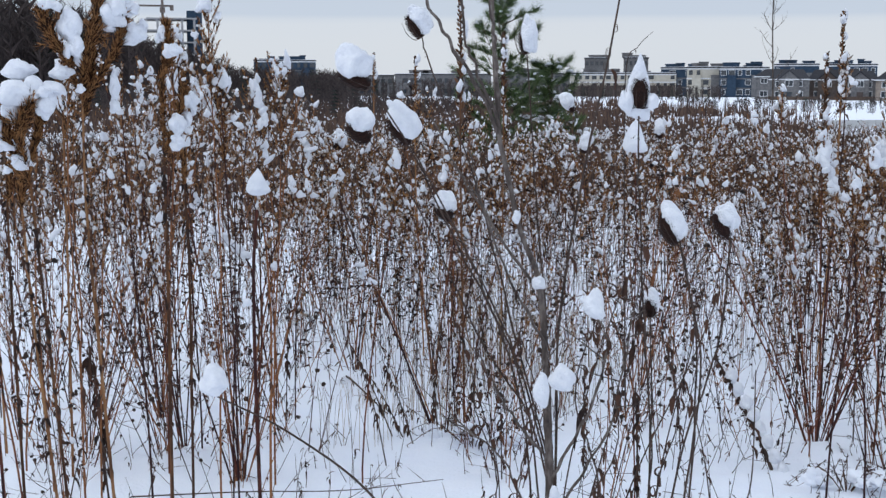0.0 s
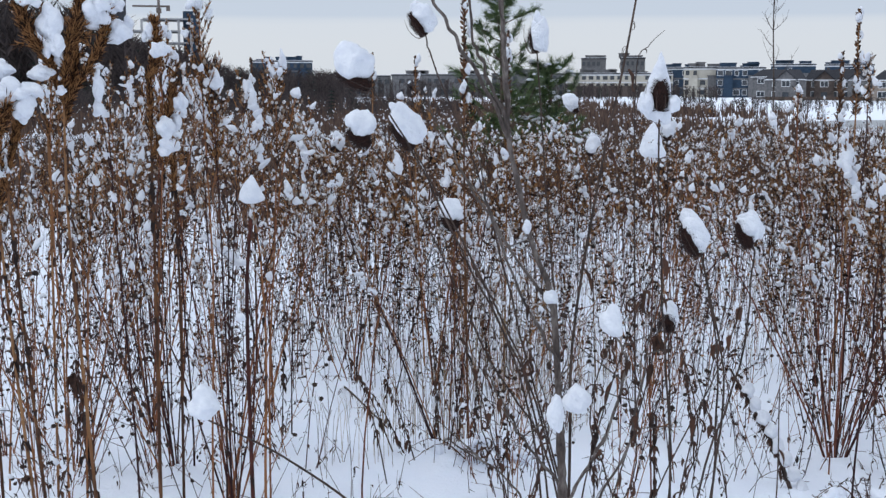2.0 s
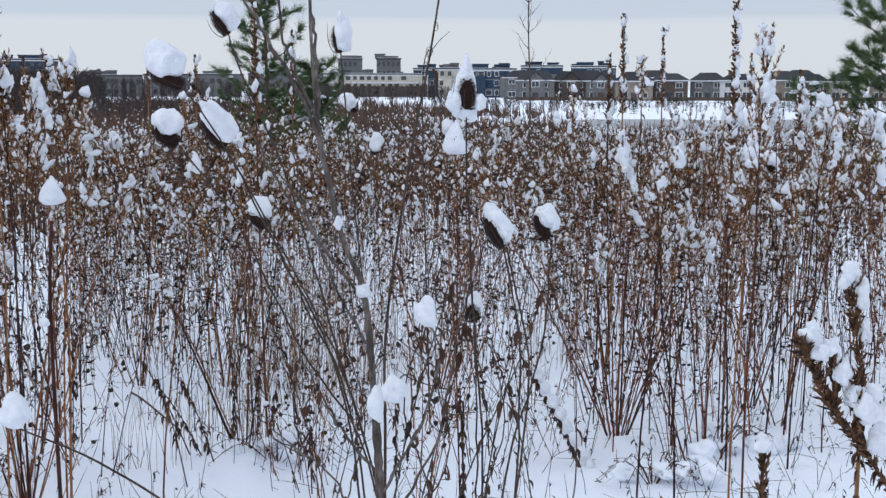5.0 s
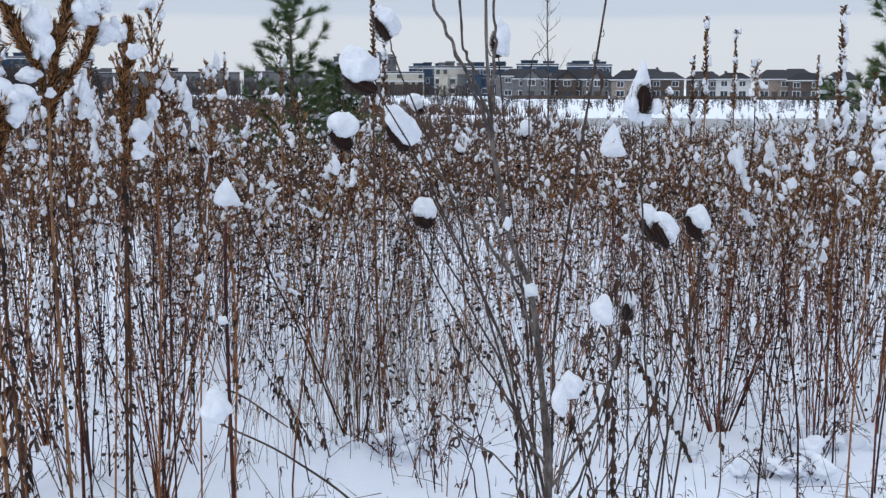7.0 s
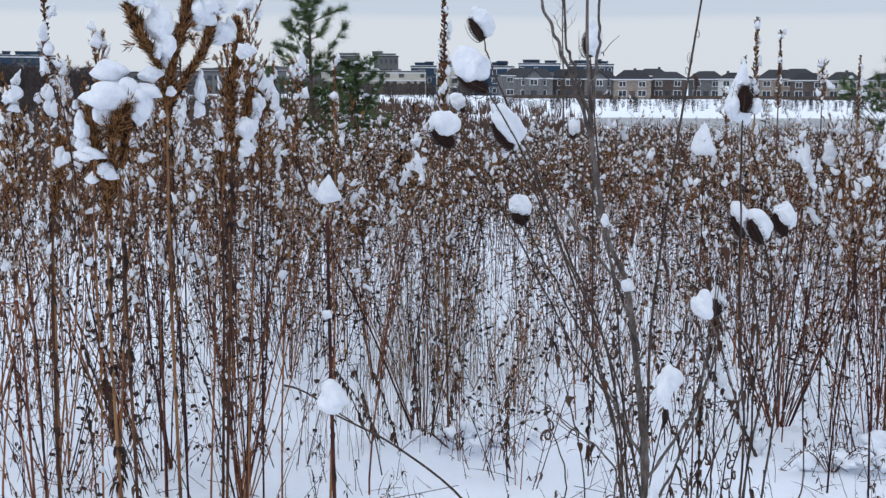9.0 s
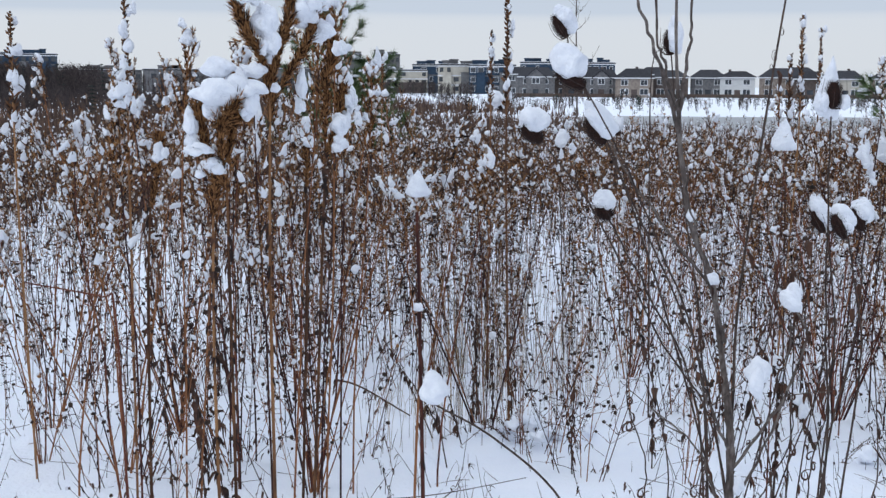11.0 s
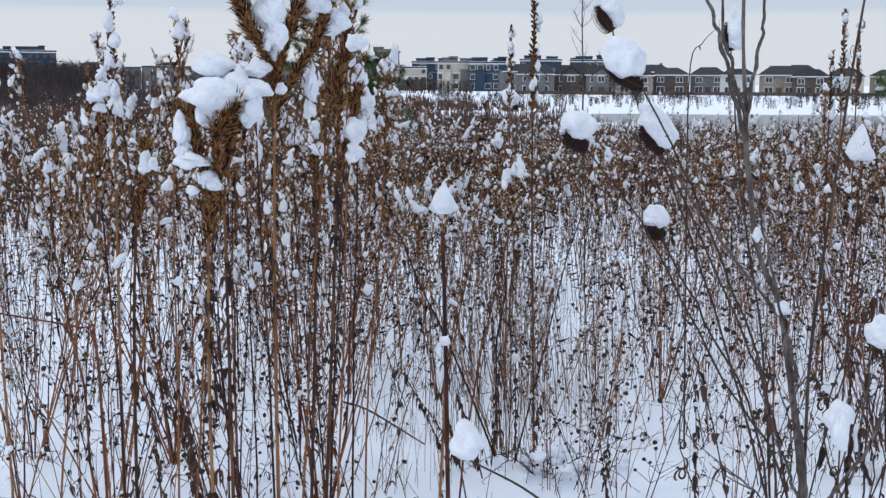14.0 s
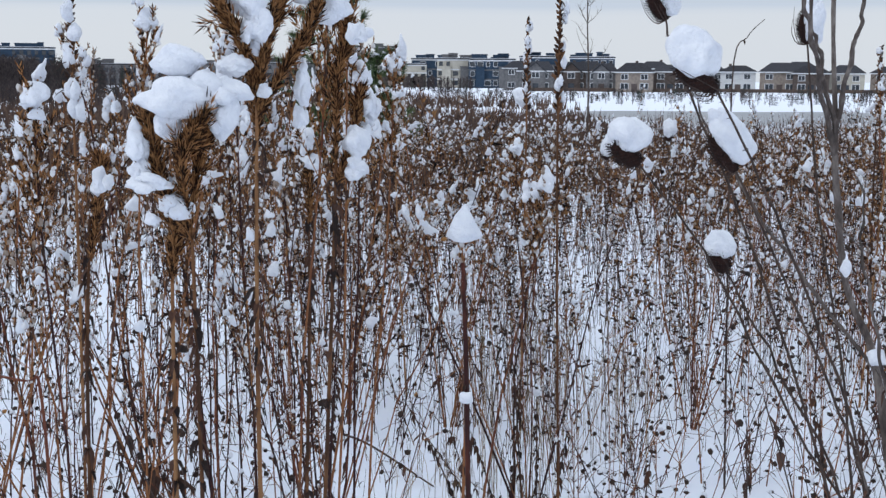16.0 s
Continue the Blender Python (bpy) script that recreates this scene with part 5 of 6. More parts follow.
def spire(x, y, z, spike_len, thick, label, snow=10):
    """Tall seed spire: a straight stalk packed with capsules, snow clinging to one side."""
    z0, thick = float(level(x, y)), thick * 1.25
    ob = thing("seed_spire", label, "seed spire", "seed spires above the meadow", at=Matrix.Translation((x, y, z0)))
    g = Geo()
    h = z - z0
    lx, ly = rng.normal(0, 0.02, 2)
    line = bend([(-lx, -ly, -0.05), (0, 0, h * 0.6), (0, 0, h)], 10)
    g.tube(line, np.linspace(0.0048, 0.003, 10), 6)
    part("stem", g, GOLD_STEM, ob)
    c = Geo()
    n = int(spike_len * 250)
    for k in range(n):
        s = (k + rng.uniform(0, 1)) / n
        a = k * 2.4 + rng.normal(0, 0.4)
        p = np.array([np.interp(h - spike_len * (1 - s), line[:, 2], line[:, i]) for i in range(3)])
        c.spike(p, (math.cos(a), math.sin(a), rng.uniform(0.5, 1.8)), thick * rng.uniform(0.7, 1.7) * (1.2 - 0.7 * s), rng.uniform(0.0035, 0.0065), 4, 0.55)
    for k in range(int(spike_len * 16)):
        s = rng.uniform(0, 0.7)
        a = rng.uniform(0, 6.28)
        c.leaf((0, 0, h - spike_len * (1 - s)), (math.cos(a), math.sin(a), 0.3), thick * rng.uniform(1.2, 2.4), 0.004, 0.8, 0.7)
    part("capsule_spike", c, SPIRE, ob, "dense brown capsules")["kind"] = "stuff"
    b = Geo()
    for k in range(snow):
        s = rng.uniform(0.05, 1)
        r = thick * rng.uniform(0.35, 0.75)
        b.blob((thick * rng.uniform(-0.3, 0.9), rng.normal(0, thick * 0.5), h - spike_len * (1 - s)), (r, r, r * rng.uniform(1, 2.2)), 1, None, 0.25, 0.8, 0.3)
    part("snow_clumps", b, SNOW, ob, "snow clinging to one side", True)


spire(1.95, 5.96, 1.82, 0.50, 0.022, "tall brown seed spire with snow on one side", 10)
spire(1.86, 5.9, 1.62, 0.35, 0.022, "brown seed spire with snow on one side", 9)
spire(2.44, 6.65, 1.79, 0.45, 0.018, "slim seed spire dusted with snow", 14)
spire(1.88, 4.52, 1.78, 0.60, 0.020, "tall brown seed spire dusted with snow", 18)
spire(0.07, 4.81, 1.90, 0.55, 0.018, "tall thin seed spire dotted with snow", 16)
spire(-1.37, 4.36, 1.74, 0.42, 0.022, "brown seed spire topped with snow", 12)
spire(-1.78, 4.7, 1.70, 0.40, 0.024, "brown seed spire topped with snow", 12)
spire(3.1, 6.9, 1.66, 0.40, 0.016, "slim seed spire dusted with snow", 12)
spire(3.0, 6.1, 1.55, 0.45, 0.022, "brown seed spire with snow on one side", 16)
spire(-0.15, 6.6, 1.62, 0.30, 0.016, "thin seed spire against the sky", 5)
spire(-0.42, 7.4, 1.66, 0.30, 0.016, "thin seed spire against the sky", 4)
spire(0.30, 6.0, 1.72, 0.36, 0.018, "tall seed spire before the pine, dotted with snow", 12)
spire(-0.95, 6.2, 1.60, 0.28, 0.016, "thin seed spire against the sky", 6)


def weed_spray(x, y, n, label):
    """Low arching spray of a flattened weed under snow."""
    ob = thing("weed_spray", label, "weed", at=rooted(x, y))
    g, s = Geo(), Geo()
    for k in range(n):
        a = rng.uniform(0, 6.28)
        r = rng.uniform(0.15, 0.32)
        d = np.array((math.cos(a), 0.6 * math.sin(a), 0))
        line = bend([(0, 0, -0.02), d * r * 0.5 + (0, 0, 0.10), d * r + (0, 0, 0.04)], 9)
        g.tube(line, np.linspace(0.0022, 0.001, 9), 4)
        for _ in range(14):
            p = line[int(rng.integers(2, 9))]
            g.spike(p, rng.normal(0, 1, 3), 0.02, 0.002)
    for _ in range(13):
        p = np.array((rng.normal(0, 0.12), rng.normal(0, 0.08), rng.uniform(0.0, 0.09)))
        s.blob(p, (rng.uniform(0.02, 0.05), rng.uniform(0.02, 0.04), rng.uniform(0.018, 0.042)), 2, None, 0.3, 0.6)
    part("spray", g, LEAF, ob)
    part("snow_clumps", s, GROUND_SNOW, ob, "snow pillow", True)


weed_spray(1.46, 4.2, 12, "low flattened weed spray under snow pillows")
weed_spray(1.9, 4.6, 9, "low flattened weed spray under snow")
weed_spray(0.12, 4.75, 8, "low withered weed under snow at the clump's foot")


def grass_tuft(x, y, n, h, label):
    ob = thing("grass_tuft", label, "grass", "bleached grass", "stuff", at=rooted(x, y))
    g = Geo()
    for _ in range(n):
        a = rng.uniform(0, 6.28)
        r = rng.uniform(0.03, 0.28) * h
        d = np.array((math.cos(a), math.sin(a), 0))
        b = rng.normal(0, 0.12, 3) * (1, 1, 0)
        g.tube(bend([b + (0, 0, -0.02), b + d * r * 0.35 + (0, 0, h * 0.6), b + d * r + (0, 0, h * rng.uniform(0.7, 1.0))], 5), (0.0010, 0.0009, 0.0008, 0.0006, 0.0003), 3)
    part("blade_mass", g, GRASS, ob)["kind"] = "stuff"


for x, y, n, h in ((0.05, 5.0, 40, 0.5), (-0.12, 5.2, 30, 0.4), (0.28, 5.7, 50, 0.7), (0.45, 5.95, 45, 0.7), (0.2, 6.3, 50, 0.75), (0.6, 5.5, 40, 0.55), (-0.2, 5.35, 40, 0.16), (-0.3, 4.75, 24, 0.3), (0.9, 6.1, 40, 0.6), (1.7, 6.3, 40, 0.6)):
    grass_tuft(x, y, n, h, "tuft of bleached thin grass poking through the snow")


def stubble():
    """Short dark straws, fallen bits and broken twigs strewn over the open snow."""
    ob = thing("stubble", "short dark straws and broken twigs in the snow", "twigs", kind="stuff")
    g = Geo()
    for _ in range(2300):
        y = rng.uniform(3.4, 8.0)
        x = rng.uniform(-0.42 * y - 0.8, 0.68 * y)
        z = float(level(x, y))
        a = rng.uniform(0, 6.28)
        k = rng.random()
        d = np.array((math.cos(a), math.sin(a), rng.uniform(0.02, 0.3) if k < 0.35 else rng.uniform(0.6, 4)))
        d = d / np.linalg.norm(d) * rng.uniform(0.04, 0.26)
        p = np.array((x, y, z - 0.005))
        g.tube(bend([p, p + d * 0.5 + rng.normal(0, 0.008, 3), p + d], 4), (0.0016, 0.0013, 0.001, 0.0005), 3)
        if k > 0.6:
            for _ in range(3):
                g.leaf(p + d * rng.uniform(0.3, 1), rng.normal(0, 1, 3), rng.uniform(0.012, 0.035), 0.004, 0.7, 0.7)
    part("straws", g, LEAF, ob)["kind"] = "stuff"


stubble()


# ---- trees ----
def pine(x, y, height, spread, label, snow=14, full=1.0):
    """Young white pine: open whorls of upswept limbs, each ending in brushes of long soft needles."""
    ob = thing("pine_tree", label, "pine tree", "young pines", at=rooted(x, y))
    tr = Geo()
    tr.tube([(0, 0, -0.1), (0.02, 0, height * 0.4), (0, 0.02, height * 0.75), (0, 0, height)], (0.045, 0.035, 0.02, 0.007), 8)
    nd, sn = Geo(), Geo()

    def tuft(p, d, n, size):
        d = np.asarray(d) / (np.linalg.norm(d) + 1e-9)
        q = d + rng.normal(0, 0.52, (n, 3)) + (0, 0, 0.12)
        nd.many(DART, p - d * rng.uniform(0, 0.10, (n, 1)), q, size * rng.uniform(0.65, 1.15, n), 0.0030)

    tuft(np.array((0, 0, height)), (0, 0, 1), 40, 0.15)
    z = 0.3
    while z < height * 0.96:
        up = z / height
        n = 5 if up < 0.55 else 4
        off = rng.uniform(0, 6.28)
        for k in range(n):
            a = off + k * 6.28 / n + rng.normal(0, 0.3)
            ln = spread * (1 - up) ** 0.38 * rng.uniform(0.35, 1.2) + 0.10
            out = np.array((math.cos(a), math.sin(a), 0))
            line = bend([(0, 0, z), out * ln * 0.5 + (0, 0, z + ln * 0.22), out * ln + (0, 0, z + ln * rng.uniform(0.35, 0.95))], 9)
            limb = Geo()
            limb.tube(line, np.linspace(0.011, 0.004, 9), 5)
            tuft(line[8], line[8] - line[7], int(80 * full), 0.17)
            for i in (3, 4, 5, 6, 7):
                for s in (-1, 1):
                    if rng.random() < 0.8:
                        d = np.cross(out, (0, 0, 1)) * s * rng.uniform(0.4, 0.9) + out * 0.6 + np.array((0, 0, rng.uniform(0.2, 0.8)))
                        e = line[i] + d * ln * rng.uniform(0.12, 0.30)
                        limb.tube([line[i], e], (0.004, 0.003), 3)
                        tuft(e, d, int(48 * full), 0.14)
                        if rng.random() < snow / 110:
                            r = rng.uniform(0.03, 0.07)
                            sn.blob(e + (0, 0, 0.02), (r, r * 0.8, r * 0.6), 1, None, 0.3, 0.4)
            part("limb", limb, PINE_BARK, ob)
        z += rng.uniform(0.20, 0.36)
    part("trunk", tr, PINE_BARK, ob)
    part("needles", nd, NEEDLE, ob, "long soft green needles")["kind"] = "stuff"
    if sn.v:
        part("snow_clumps", sn, SNOW, ob, "snow on the boughs", True)["kind"] = "stuff"


pine(0.93, 19.0, 2.95, 0.80, "young green pine rising above the thicket")
pine(1.75, 19.6, 2.05, 0.62, "small green pine beside a taller one", 30)
pine(8.5, 13.9, 3.0, 1.25, "dark green pine at the meadow's edge", 24, 1.6)
pine(9.7, 14.8, 3.3, 1.2, "dark green pine at the meadow's edge", 24, 1.4)


def sapling(x, y, height, label, seed_r=0.022):
    ob = thing("bare_tree", label, "tree", "bare saplings", at=rooted(x, y))
    tr = Geo()
    line = bend([(0, 0, -0.1), (0.03, 0, height * 0.35), (-0.02, 0, height * 0.7), (0.02, 0, height)], 16)
    tr.tube(line, np.linspace(seed_r, 0.005, 16), 7)
    part("trunk", tr, BARK, ob)
    for k in range(26):
        i = int(rng.integers(6, 16))
        a = rng.uniform(0, 6.28)
        ln = rng.uniform(0.3, 0.75) * (1.25 - i / 16)
        p = line[i]
        d = np.array((math.cos(a), math.sin(a), rng.uniform(0.7, 1.2)))
        b = Geo()
        br = bend([p, p + d * ln * 0.4, p + d * ln * np.array((0.8, 0.8, 1.0))], 8)
        b.tube(br, np.linspace(0.007, 0.002, 8), 4)
        for _ in range(4):
            q = br[int(rng.integers(2, 8))]
            b.tube([q, q + np.array((rng.normal(0, 0.6), rng.normal(0, 0.6), 0.8)) * rng.uniform(0.08, 0.22)], (0.003, 0.0012), 3)
        part("branch", b, BARK, ob)


sapling(6.0, 22.2, 4.3, "leafless young tree with slender branches against the sky")


# ---- distance ----
FAR = 305.0


def polar(az, dist=FAR):
    return dist * math.sin(radians(az)), dist * math.cos(radians(az))


def rise(el, dist=FAR):
    return 1.45 + dist * math.tan(radians(el))


def woods(name, az0, az1, dist, depth, n, top, label, conifer=0.15):
    """A far wood of bare trees and a few firs; top gives its height by bearing."""
    ob = thing(name, label, "trees", kind="stuff")
    g, c = Geo(), Geo()
    for k in range(n):
        az = rng.uniform(az0, az1)
        d = dist + rng.uniform(0, depth)
        x, y = polar(az, d)
        foot = float(level(x, y)) - 0.05
        h = (rise(top(az), d) - foot) * rng.uniform(0.7, 1.04)
        if h < 0.6:
            continue
        base = np.array((x, y, foot))
        if rng.random() < conifer:
            for s in np.linspace(0.12, 1, 9):
                r = h * 0.17 * (1.08 - s)
                for a in np.arange(6) * 1.047 + rng.uniform(0, 1):
                    c.dart(base + (0, 0, h * s), (math.cos(a), math.sin(a), -0.25), r + 0.3, h * 0.024)
            c.tube([base, base + (0, 0, h)], (h * 0.012, 0.02), 4)
        else:
            g.tube([base, base + (rng.normal(0, 0.2), 0, h * 0.6), base + (rng.normal(0, 0.4), 0, h)], (h * 0.014, h * 0.009, 0.02), 4)
            for _ in range(30):
                s = rng.uniform(0.08, 0.9)
                a = rng.uniform(0, 6.28)
                g.dart(base + (0, 0, h * s), (math.cos(a), math.sin(a), rng.uniform(0.5, 1.5)), h * rng.uniform(0.12, 0.34), h * 0.012)
    part("bare_trees", g, WOOD_FAR, ob)["kind"] = "stuff"
    if c.v:
        part("firs", c, FIR_FAR, ob)["kind"] = "stuff"


woods("woodland", -30, -13.6, 170, 60, 420, lambda a: np.interp(a, (-30, -19, -16, -14.4, -13.6), (5.0, 4.2, 3.5, 2.9, 1.6)), "dark leafless woodland with firs on a rise", 0.12)
woods("woodland", -14.4, -4, 190, 60, 520, lambda a: np.interp(a, (-14.4, -12.5, -11, -9.6, -8, -4), (2.5, 2.0, 1.6, 1.0, 0.95, 0.8)), "dark leafless woodland edge beyond the meadow", 0.06)
woods("hedgerow", -8, 13, 300, 30, 400, lambda a: np.interp(a, (-8, -3, 3, 13), (0.75, 0.55, 0.42, 0.15)), "low bare hedgerow before the far buildings", 0.08)
woods("scrub", -24, 1.5, 85, 60, 560, lambda a: np.interp(a, (-24, -8, -2, 1.5), (0.3, -0.05, -0.25, -0.55)), "brown leafless scrub at the foot of the woods", 0.02)
woods("hedgerow", 11, 34, 235, 50, 150, lambda a: np.interp(a, (11, 16, 22, 34), (-0.22, -0.36, -0.40, -0.40)), "low bare hedge in front of the far houses", 0.3)
woods("scrub", 11, 34, 120, 150, 760, lambda a: -0.48 + 0.12 * math.sin(a * 2.3), "sparse low scrub on the snowy flats", 0.15)
woods("woodland", 33, 46, 250, 40, 160, lambda a: 0.9, "dark trees past the last houses", 0.7)


def window(x, z, wdt, hgt, y, parent, sash=True, frame_mat=None, t=0.14):
    f = Geo()
    f.box((x - wdt / 2 - t, y - 0.10, z - t), (x + wdt / 2 + t, y, z))
    f.box((x - wdt / 2 - t, y - 0.10, z + hgt), (x + wdt / 2 + t, y, z + hgt + t))
    f.box((x - wdt / 2 - t, y - 0.10, z), (x - wdt / 2, y, z + hgt))
    f.box((x + wdt / 2, y - 0.10, z), (x + wdt / 2 + t, y, z + hgt))
    if sash:
        f.box((x - 0.05, y - 0.08, z), (x + 0.05, y, z + hgt))
    w_ob = part("window", f, frame_mat or TRIM, parent)
    p = Geo()
    p.box((x - wdt / 2, y - 0.04, z), (x + wdt / 2, y + 0.01, z + hgt))
    part("pane", p, PANE, w_ob)


def house(az, width, wall, eave, ridge, label, gable=False, dist=FAR, garage=True):
    """Two-storey detached house seen from its garden side: walls, hipped or gabled roof, windows, door."""
    eave, ridge = eave + 0.25, ridge - 0.25
    x, y = polar(az, dist)
    ob = thing("house", label, "house", "row of far houses", at=Matrix.Translation((x, y, -1.35)) @ Matrix.Rotation(radians(-az), 4, "Z") @ Matrix.Diagonal((0.87, 0.87, 0.85, 1.0)))
    wd, dp = width / 2, 5.5
    b = Geo()
    b.box((-wd, -dp, 0), (wd, dp, eave))
    if gable:
        gw = wd * 0.55
        b.add([(-gw, -dp - 0.6, 0), (gw, -dp - 0.6, 0), (gw, -dp, 0), (-gw, -dp, 0), (-gw, -dp - 0.6, eave), (gw, -dp - 0.6, eave), (0, -dp - 0.6, ridge - 0.5), (gw, -dp, eave), (-gw, -dp, eave)],
              [(0, 1, 5), (0, 5, 4), (4, 5, 6), (1, 2, 7), (1, 7, 5), (3, 0, 4), (3, 4, 8)])
    part("wall", b, wall, ob)
    r = Geo()
    o, th = 0.5, 0.25
    rl = wd * (0.45 if not gable else 0.75)
    v = [(-wd - o, -dp - o, eave), (wd + o, -dp - o, eave), (wd + o, dp + o, eave), (-wd - o, dp + o, eave), (-rl, 0, ridge), (rl, 0, ridge),
         (-wd - o, -dp - o, eave - th), (wd + o, -dp - o, eave - th), (wd + o, dp + o, eave - th), (-wd - o, dp + o, eave - th)]
    r.add(v, [(0, 1, 5), (0, 5, 4), (1, 2, 5), (2, 3, 4), (2, 4, 5), (3, 0, 4), (0, 6, 7), (0, 7, 1), (1, 7, 8), (1, 8, 2), (2, 8, 9), (2, 9, 3), (3, 9, 6), (3, 6, 0), (6, 9, 8), (6, 8, 7)])
    if gable:
        gw = wd * 0.55
        r.add([(-gw - 0.4, -dp - 1.0, eave - 0.2), (0, -dp - 1.0, ridge - 0.2), (gw + 0.4, -dp - 1.0, eave - 0.2), (-gw - 0.4, 0, eave - 0.2), (0, 0, ridge - 0.2), (gw + 0.4, 0, eave - 0.2), (-gw - 0.4, -dp - 1.0, eave - 0.5), (0, -dp - 1.0, ridge - 0.55), (gw + 0.4, -dp - 1.0, eave - 0.5)],
              [(0, 1, 4), (0, 4, 3), (1, 2, 5), (1, 5, 4), (0, 6, 7), (0, 7, 1), (1, 7, 8), (1, 8, 2)])
    roof = part("roof", r, ROOF, ob)
    if rng.random() < 0.6:
        c = Geo()
        cx = rng.uniform(-wd * 0.5, wd * 0.5)
        c.box((cx - 0.4, 1.0, eave + 0.6), (cx + 0.4, 1.8, ridge + 0.5))
        part("chimney", c, WALL_BROWN, roof)
    tr = Geo()
    tr.box((-wd - 0.5, -dp - 0.62, eave - 0.32), (wd + 0.5, -dp - 0.5, eave - 0.02))
    part("fascia", tr, TRIM, ob)
    yf = -dp - (0.6 if gable else 0.0)
    for sx in (-0.52, 0.52):
        yy = yf if gable and abs(sx) < 0.3 else -dp
        window(sx * wd, eave - 2.1, width * 0.17, 1.35, yy, ob)
        window(sx * wd, 0.9, width * 0.2, 1.5, yy, ob)
    if gable:
        window(0, eave - 2.0, width * 0.2, 1.5, yf, ob)
    d = Geo()
    d.box((-0.8, yf - 0.08, 0.1), (0.8, yf + 0.02, 2.3))
    part("door", d, PANE if rng.random() < 0.5 else DOOR, ob)


for az, wdt, wall, eave, ridge, gable, label in (
        (16.0, 9.6, WALL_GREY, 5.9, 8.8, True, "dark grey gabled house with snow-dusted yard"), (17.6, 9.2, WALL_BROWN, 5.8, 8.6, True, "dark brown gabled house in the far row"),
        (19.0, 8.4, WALL_GREY, 5.7, 8.5, True, "grey stone gabled house in the far row"), (20.5, 9.8, WALL_TAN, 5.6, 8.0, False, "tan brick house with hipped dark roof"),
        (22.1, 9.8, WALL_BROWN, 5.8, 8.3, False, "brown brick house with hipped dark roof"), (23.75, 9.4, WALL_GREY, 5.8, 7.9, False, "grey house with dark hipped roof"),
        (25.3, 9.6, WALL_WHITE, 5.9, 8.2, False, "white-sided house with dark hipped roof"), (26.95, 9.8, WALL_TAN, 5.9, 8.4, False, "tan brick house with hipped dark roof"),
        (28.5, 9.0, WALL_BROWN, 5.5, 7.6, False, "brown brick house with low dark roof"), (30.0, 9.4, WALL_CREAM, 5.5, 7.5, False, "cream house with dark roof at the row's end"),
        (31.7, 9.6, WALL_TAN, 5.6, 7.8, False, "tan brick house with hipped dark roof"), (33.3, 9.6, WALL_GREY, 5.6, 7.9, False, "grey house with dark hipped roof")):
    house(az + rng.uniform(-0.15, 0.15), wdt * rng.uniform(0.98, 1.1), wall, eave - 0.2, ridge + rng.uniform(-0.2, 0.7), label, gable, FAR + rng.uniform(-6, 8))
for az, wall in ((15.2, WALL_GREY), (18.4, WALL_BROWN), (21.4, WALL_GREY), (27.9, WALL_GREY)):
    house(az, 10.5, wall, 6.8, 9.6, "dark-roofed house in the second row behind", False, 338)


def block(az, width, dist, base, tops, wall, label, rows=3, cols=8, name="apartment_building", deep=12.0, wsize=(1.6, 1.5), strip=ROOF):
    """A flat-roofed block: storeys of windows, bands, parapet and a roof box or two."""
    x, y = polar(az, dist)
    ob = thing(name, label, "building", "far buildings", at=Matrix.Translation((x, y, base)) @ Matrix.Rotation(radians(-az), 4, "Z"))
    h, boxes = tops
    h += 0.3
    boxes = list(boxes) + [(rng.uniform(-0.42, 0.42) * width, rng.uniform(1.5, 4.5), rng.uniform(0.6, 1.9)) for _ in range(int(width / 7))]
    b = Geo()
    b.box((-width / 2, 0, 0), (width / 2, deep, h))
    part("wall", b, wall, ob)
    c = Geo()
    c.box((-width / 2 - 0.2, -0.25, h), (width / 2 + 0.2, deep + 0.2, h + 0.35))
    part("parapet", c, strip, ob)
    for bx, bw, bh in boxes:
        r = Geo()
        r.box((bx - bw / 2, 2, h + 0.35), (bx + bw / 2, deep - 2, h + bh))
        r.box((bx - bw / 2 - 0.2, 1.8, h + bh), (bx + bw / 2 + 0.2, deep - 1.8, h + bh + 0.25))
        part("roof_box", r, wall if wall is not WALL_CREAM else WALL_GREY, ob)
    step = h / rows
    if wall in (WALL_TAN, WALL_BLUE, WALL_CREAM):
        for i in range(1, rows + 1):
            band = Geo()
            band.box((-width / 2 - 0.1, -0.12, i * step - 0.45), (width / 2 + 0.1, 0, i * step - 0.05))
            part("band", band, TRIM if wall is not WALL_BLUE or i == rows else WALL_GREY, ob, "pale storey band")
        for k in range(max(2, int(width / 6))):
            bay, low = Geo(), 1.3 if width > 30 else 0.0
            bx = -width / 2 + width * (k + 0.5) / max(2, int(width / 6))
            top = step * (rows - 1) + 0.6 if width < 30 else step * 1.35
            bay.box((bx - 1.4 - low, -1.3, 0), (bx + 1.4 + low, 0, top))
            bay.box((bx - 1.6 - low, -1.5, top), (bx + 1.6 + low, 0, top + 0.25))
            part("bay", bay, WALL_BROWN if width > 30 else WALL_GREY if k % 2 else wall, ob, "projecting bay with a terrace on top")
    snow_roof = Geo()
    snow_roof.box((-width / 2 + 0.2, 0.1, h + 0.35), (width / 2 - 0.2, deep, h + 0.52))
    part("roof_snow", snow_roof, SNOW, ob, "thin snow on the flat roof")
    for i in range(rows):
        for j in range(cols):
            if rng.random() < 0.22:
                continue
            window(-width / 2 + width * (j + 0.5) / cols, i * step + step * 0.28, min(wsize[0], width / cols * 0.6) * rng.uniform(0.7, 1.25), min(wsize[1], step * 0.5), 0, ob, False, TRIM if wall is WALL_BLUE and h < 11 else wall, 0.12)


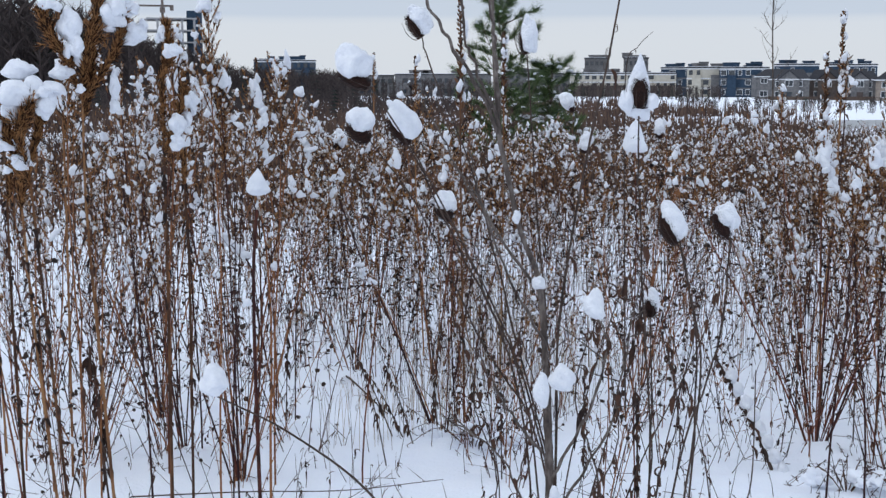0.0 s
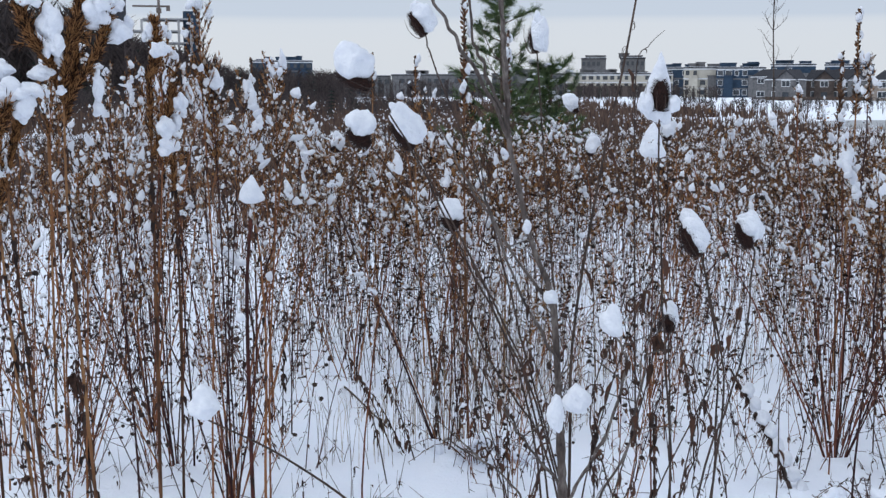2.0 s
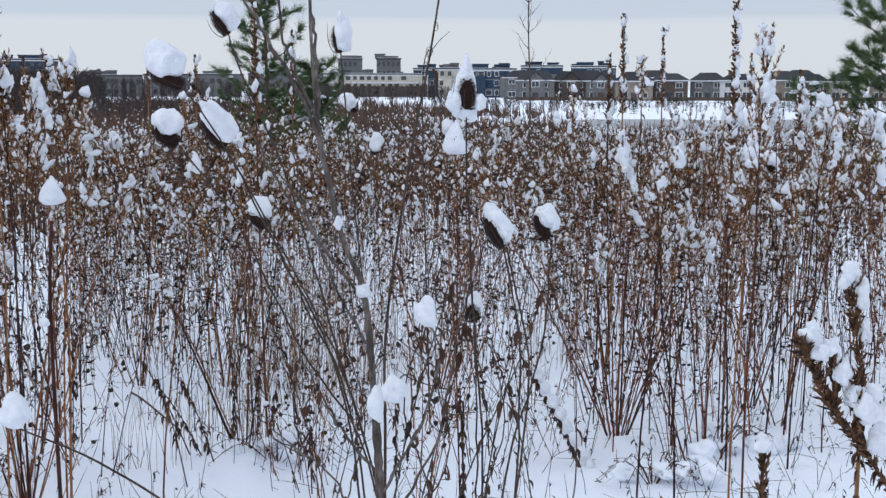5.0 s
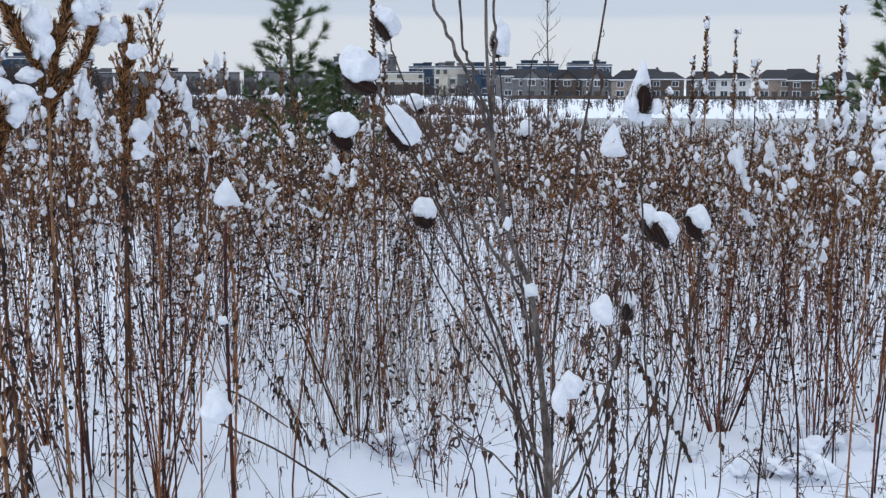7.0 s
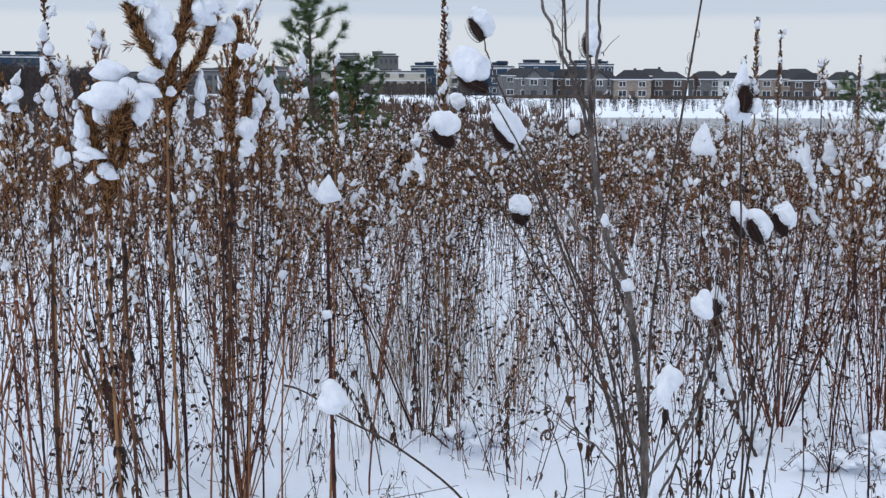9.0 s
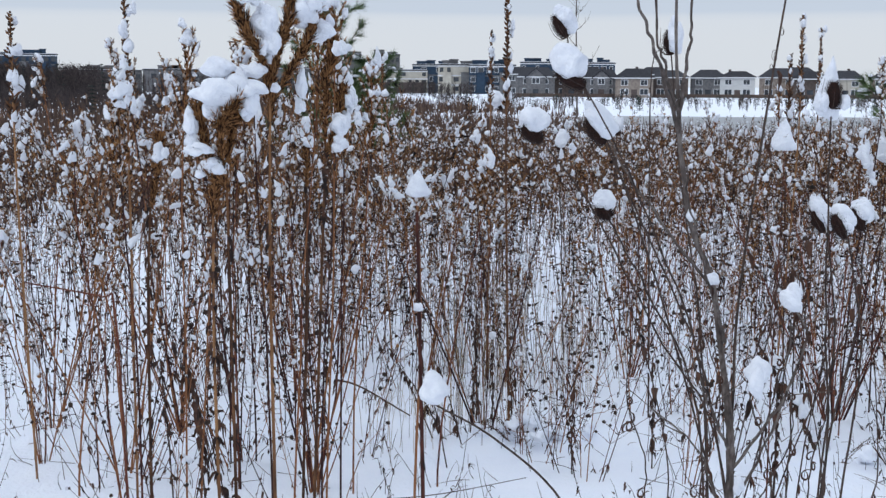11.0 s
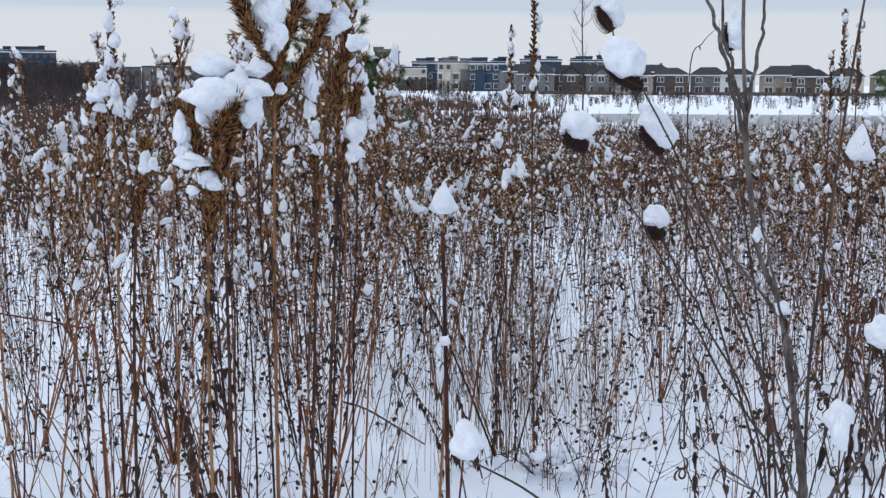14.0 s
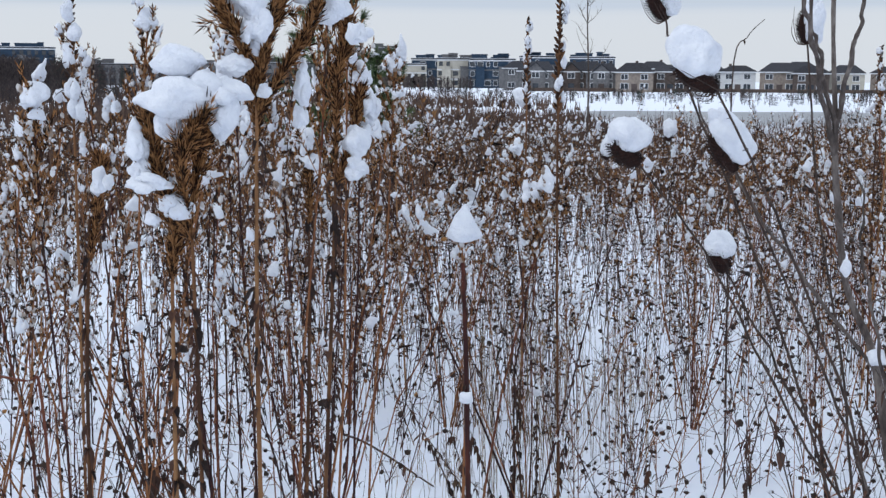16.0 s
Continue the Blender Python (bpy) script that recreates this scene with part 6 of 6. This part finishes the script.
B = -1.35
block(0.0, 34, 430, B, (7.2, ((-8, 8, 1.5), (6, 6, 1.2))), WALL_GREY, "long grey low building with a row of windows", 2, 14)
block(4.3, 28, 435, B, (7.6, ((0, 9, 1.6),)), WALL_GREY, "long grey three-storey building", 3, 12)
block(8.4, 36, 420, B, (7.4, ((-6, 10, 1.4),)), WALL_CREAM, "long cream three-storey building with many windows", 3, 15)
block(7.2, 9, 455, B, (13.4, ((0, 6, 1.2),)), WALL_GREY, "grey apartment block behind the cream building", 4, 5)
block(9.0, 9, 455, B, (13.5, ((1, 5, 1.0),)), WALL_GREY, "grey apartment block behind the cream building", 4, 5)
block(12.2, 12, 400, B, (9.0, ((-2, 5, 1.4), (3.5, 4, 1.2))), WALL_CREAM, "cream three-storey townhouses with flat roofs", 3, 5)
block(11.2, 16, 440, B, (9.6, ((-4, 5, 1.3), (4, 5, 1.3))), WALL_BLUE, "slate-blue townhouses with roof terraces", 3, 6)
block(13.9, 15, 395, B, (8.8, ((-4, 5, 1.6), (3, 5, 1.4))), WALL_BLUE, "slate-blue townhouses with roof terraces", 3, 6)
block(16.2, 15, 440, B, (10.6, ((-3, 6, 1.5), (4, 4, 1.2))), WALL_BLUE, "slate-blue townhouses behind the houses", 3, 6)
block(18.6, 16, 440, B, (10.4, ((-3, 6, 1.5), (4, 4, 1.2))), WALL_BLUE, "slate-blue townhouses behind the houses", 3, 6)
block(-4.0, 26, 440, B, (6.9, ((0, 8, 1.4),)), WALL_GREY, "long grey low building behind bare trees", 2, 10)
block(-7.4, 22, 440, B, (12.2, ((2, 8, 1.5),)), WALL_BLUE, "dark glass office block beyond the woods", 4, 9)
block(-14.9, 10, 520, B, (45.0, ((0, 7, 2.0),)), ROOF, "dark apartment tower above the woods", 9, 5, "apartment_tower")


def building_site():
    """Concrete frame under construction with a tower crane beside it."""
    x, y = polar(-12.6, 330)
    ob = thing("building_under_construction", "raw concrete frame of an unfinished building", "building", "far buildings", at=Matrix.Translation((x, y, B - 1.2)) @ Matrix.Rotation(radians(12.6), 4, "Z"))
    for k in range(7):
        s = Geo()
        z = 3.5 + k * 3.1
        s.box((-10 + (4 if k == 6 else 0), 0, z), (7, 12, z + 0.35))
        part("floor_slab", s, CONCRETE, ob)
        if k < 6:
            for px in np.linspace(-9.4, 6.4, 6):
                c = Geo()
                c.box((px - 0.3, 0.4, z + 0.35), (px + 0.3, 1.0, z + 3.1))
                part("column", c, CONCRETE, ob)
    t = Geo()
    t.box((4.5, 3, 0), (8.5, 9, 24.5))
    part("lift_core", t, WALL_BLUE, ob)
    for px in (-9.0, 0.0, 6.0):
        c = Geo()
        c.box((px - 0.4, 4, 0), (px + 0.4, 5, 3.6))
        part("column", c, CONCRETE, ob)
    cx, cy = polar(-12.9, 345)
    cr = thing("tower_crane", "slim tower crane over the building site", "crane", at=Matrix.Translation((cx, cy, B - 1.2)) @ Matrix.Rotation(radians(12.9), 4, "Z"))
    for name, lo, hi in (("mast", (-0.35, -0.35, 0), (0.35, 0.35, 28.2)), ("jib", (-7, -0.25, 26.2), (3.0, 0.25, 26.7)), ("cab", (-0.7, -0.8, 24.6), (0.7, 0.3, 26.0)), ("counterweight", (2.0, -0.4, 25.2), (3.0, 0.4, 26.2))):
        g = Geo()
        g.box(lo, hi)
        part(name, g, STEEL, cr)


building_site()


def garden_fence():
    ob = thing("garden_fence", "low dark fence along the far gardens", "fence")
    for az in np.arange(15.0, 33.0, 0.75):
        x, y = polar(az, 296)
        x2, y2 = polar(az + 0.75, 296)
        g = Geo()
        d = np.array((x2 - x, y2 - y, 0))
        g.tube([(x, y, B - 0.1), (x, y, B + 0.95)], 0.08, 4)
        part("post", g, PINE_BARK, ob)
        b = Geo()
        n = np.array((-d[1], d[0], 0)) / np.linalg.norm(d) * 0.03
        p = np.array((x, y, B + 0.1))
        b.add([p - n, p + d - n, p + d + n, p + n, p - n + (0, 0, 0.8), p + d - n + (0, 0, 0.8), p + d + n + (0, 0, 0.8), p + n + (0, 0, 0.8)],
              [(0, 1, 5), (0, 5, 4), (1, 2, 6), (1, 6, 5), (2, 3, 7), (2, 7, 6), (3, 0, 4), (3, 4, 7), (4, 5, 6), (4, 6, 7)])
        part("panel", b, PINE_BARK, ob)


garden_fence()
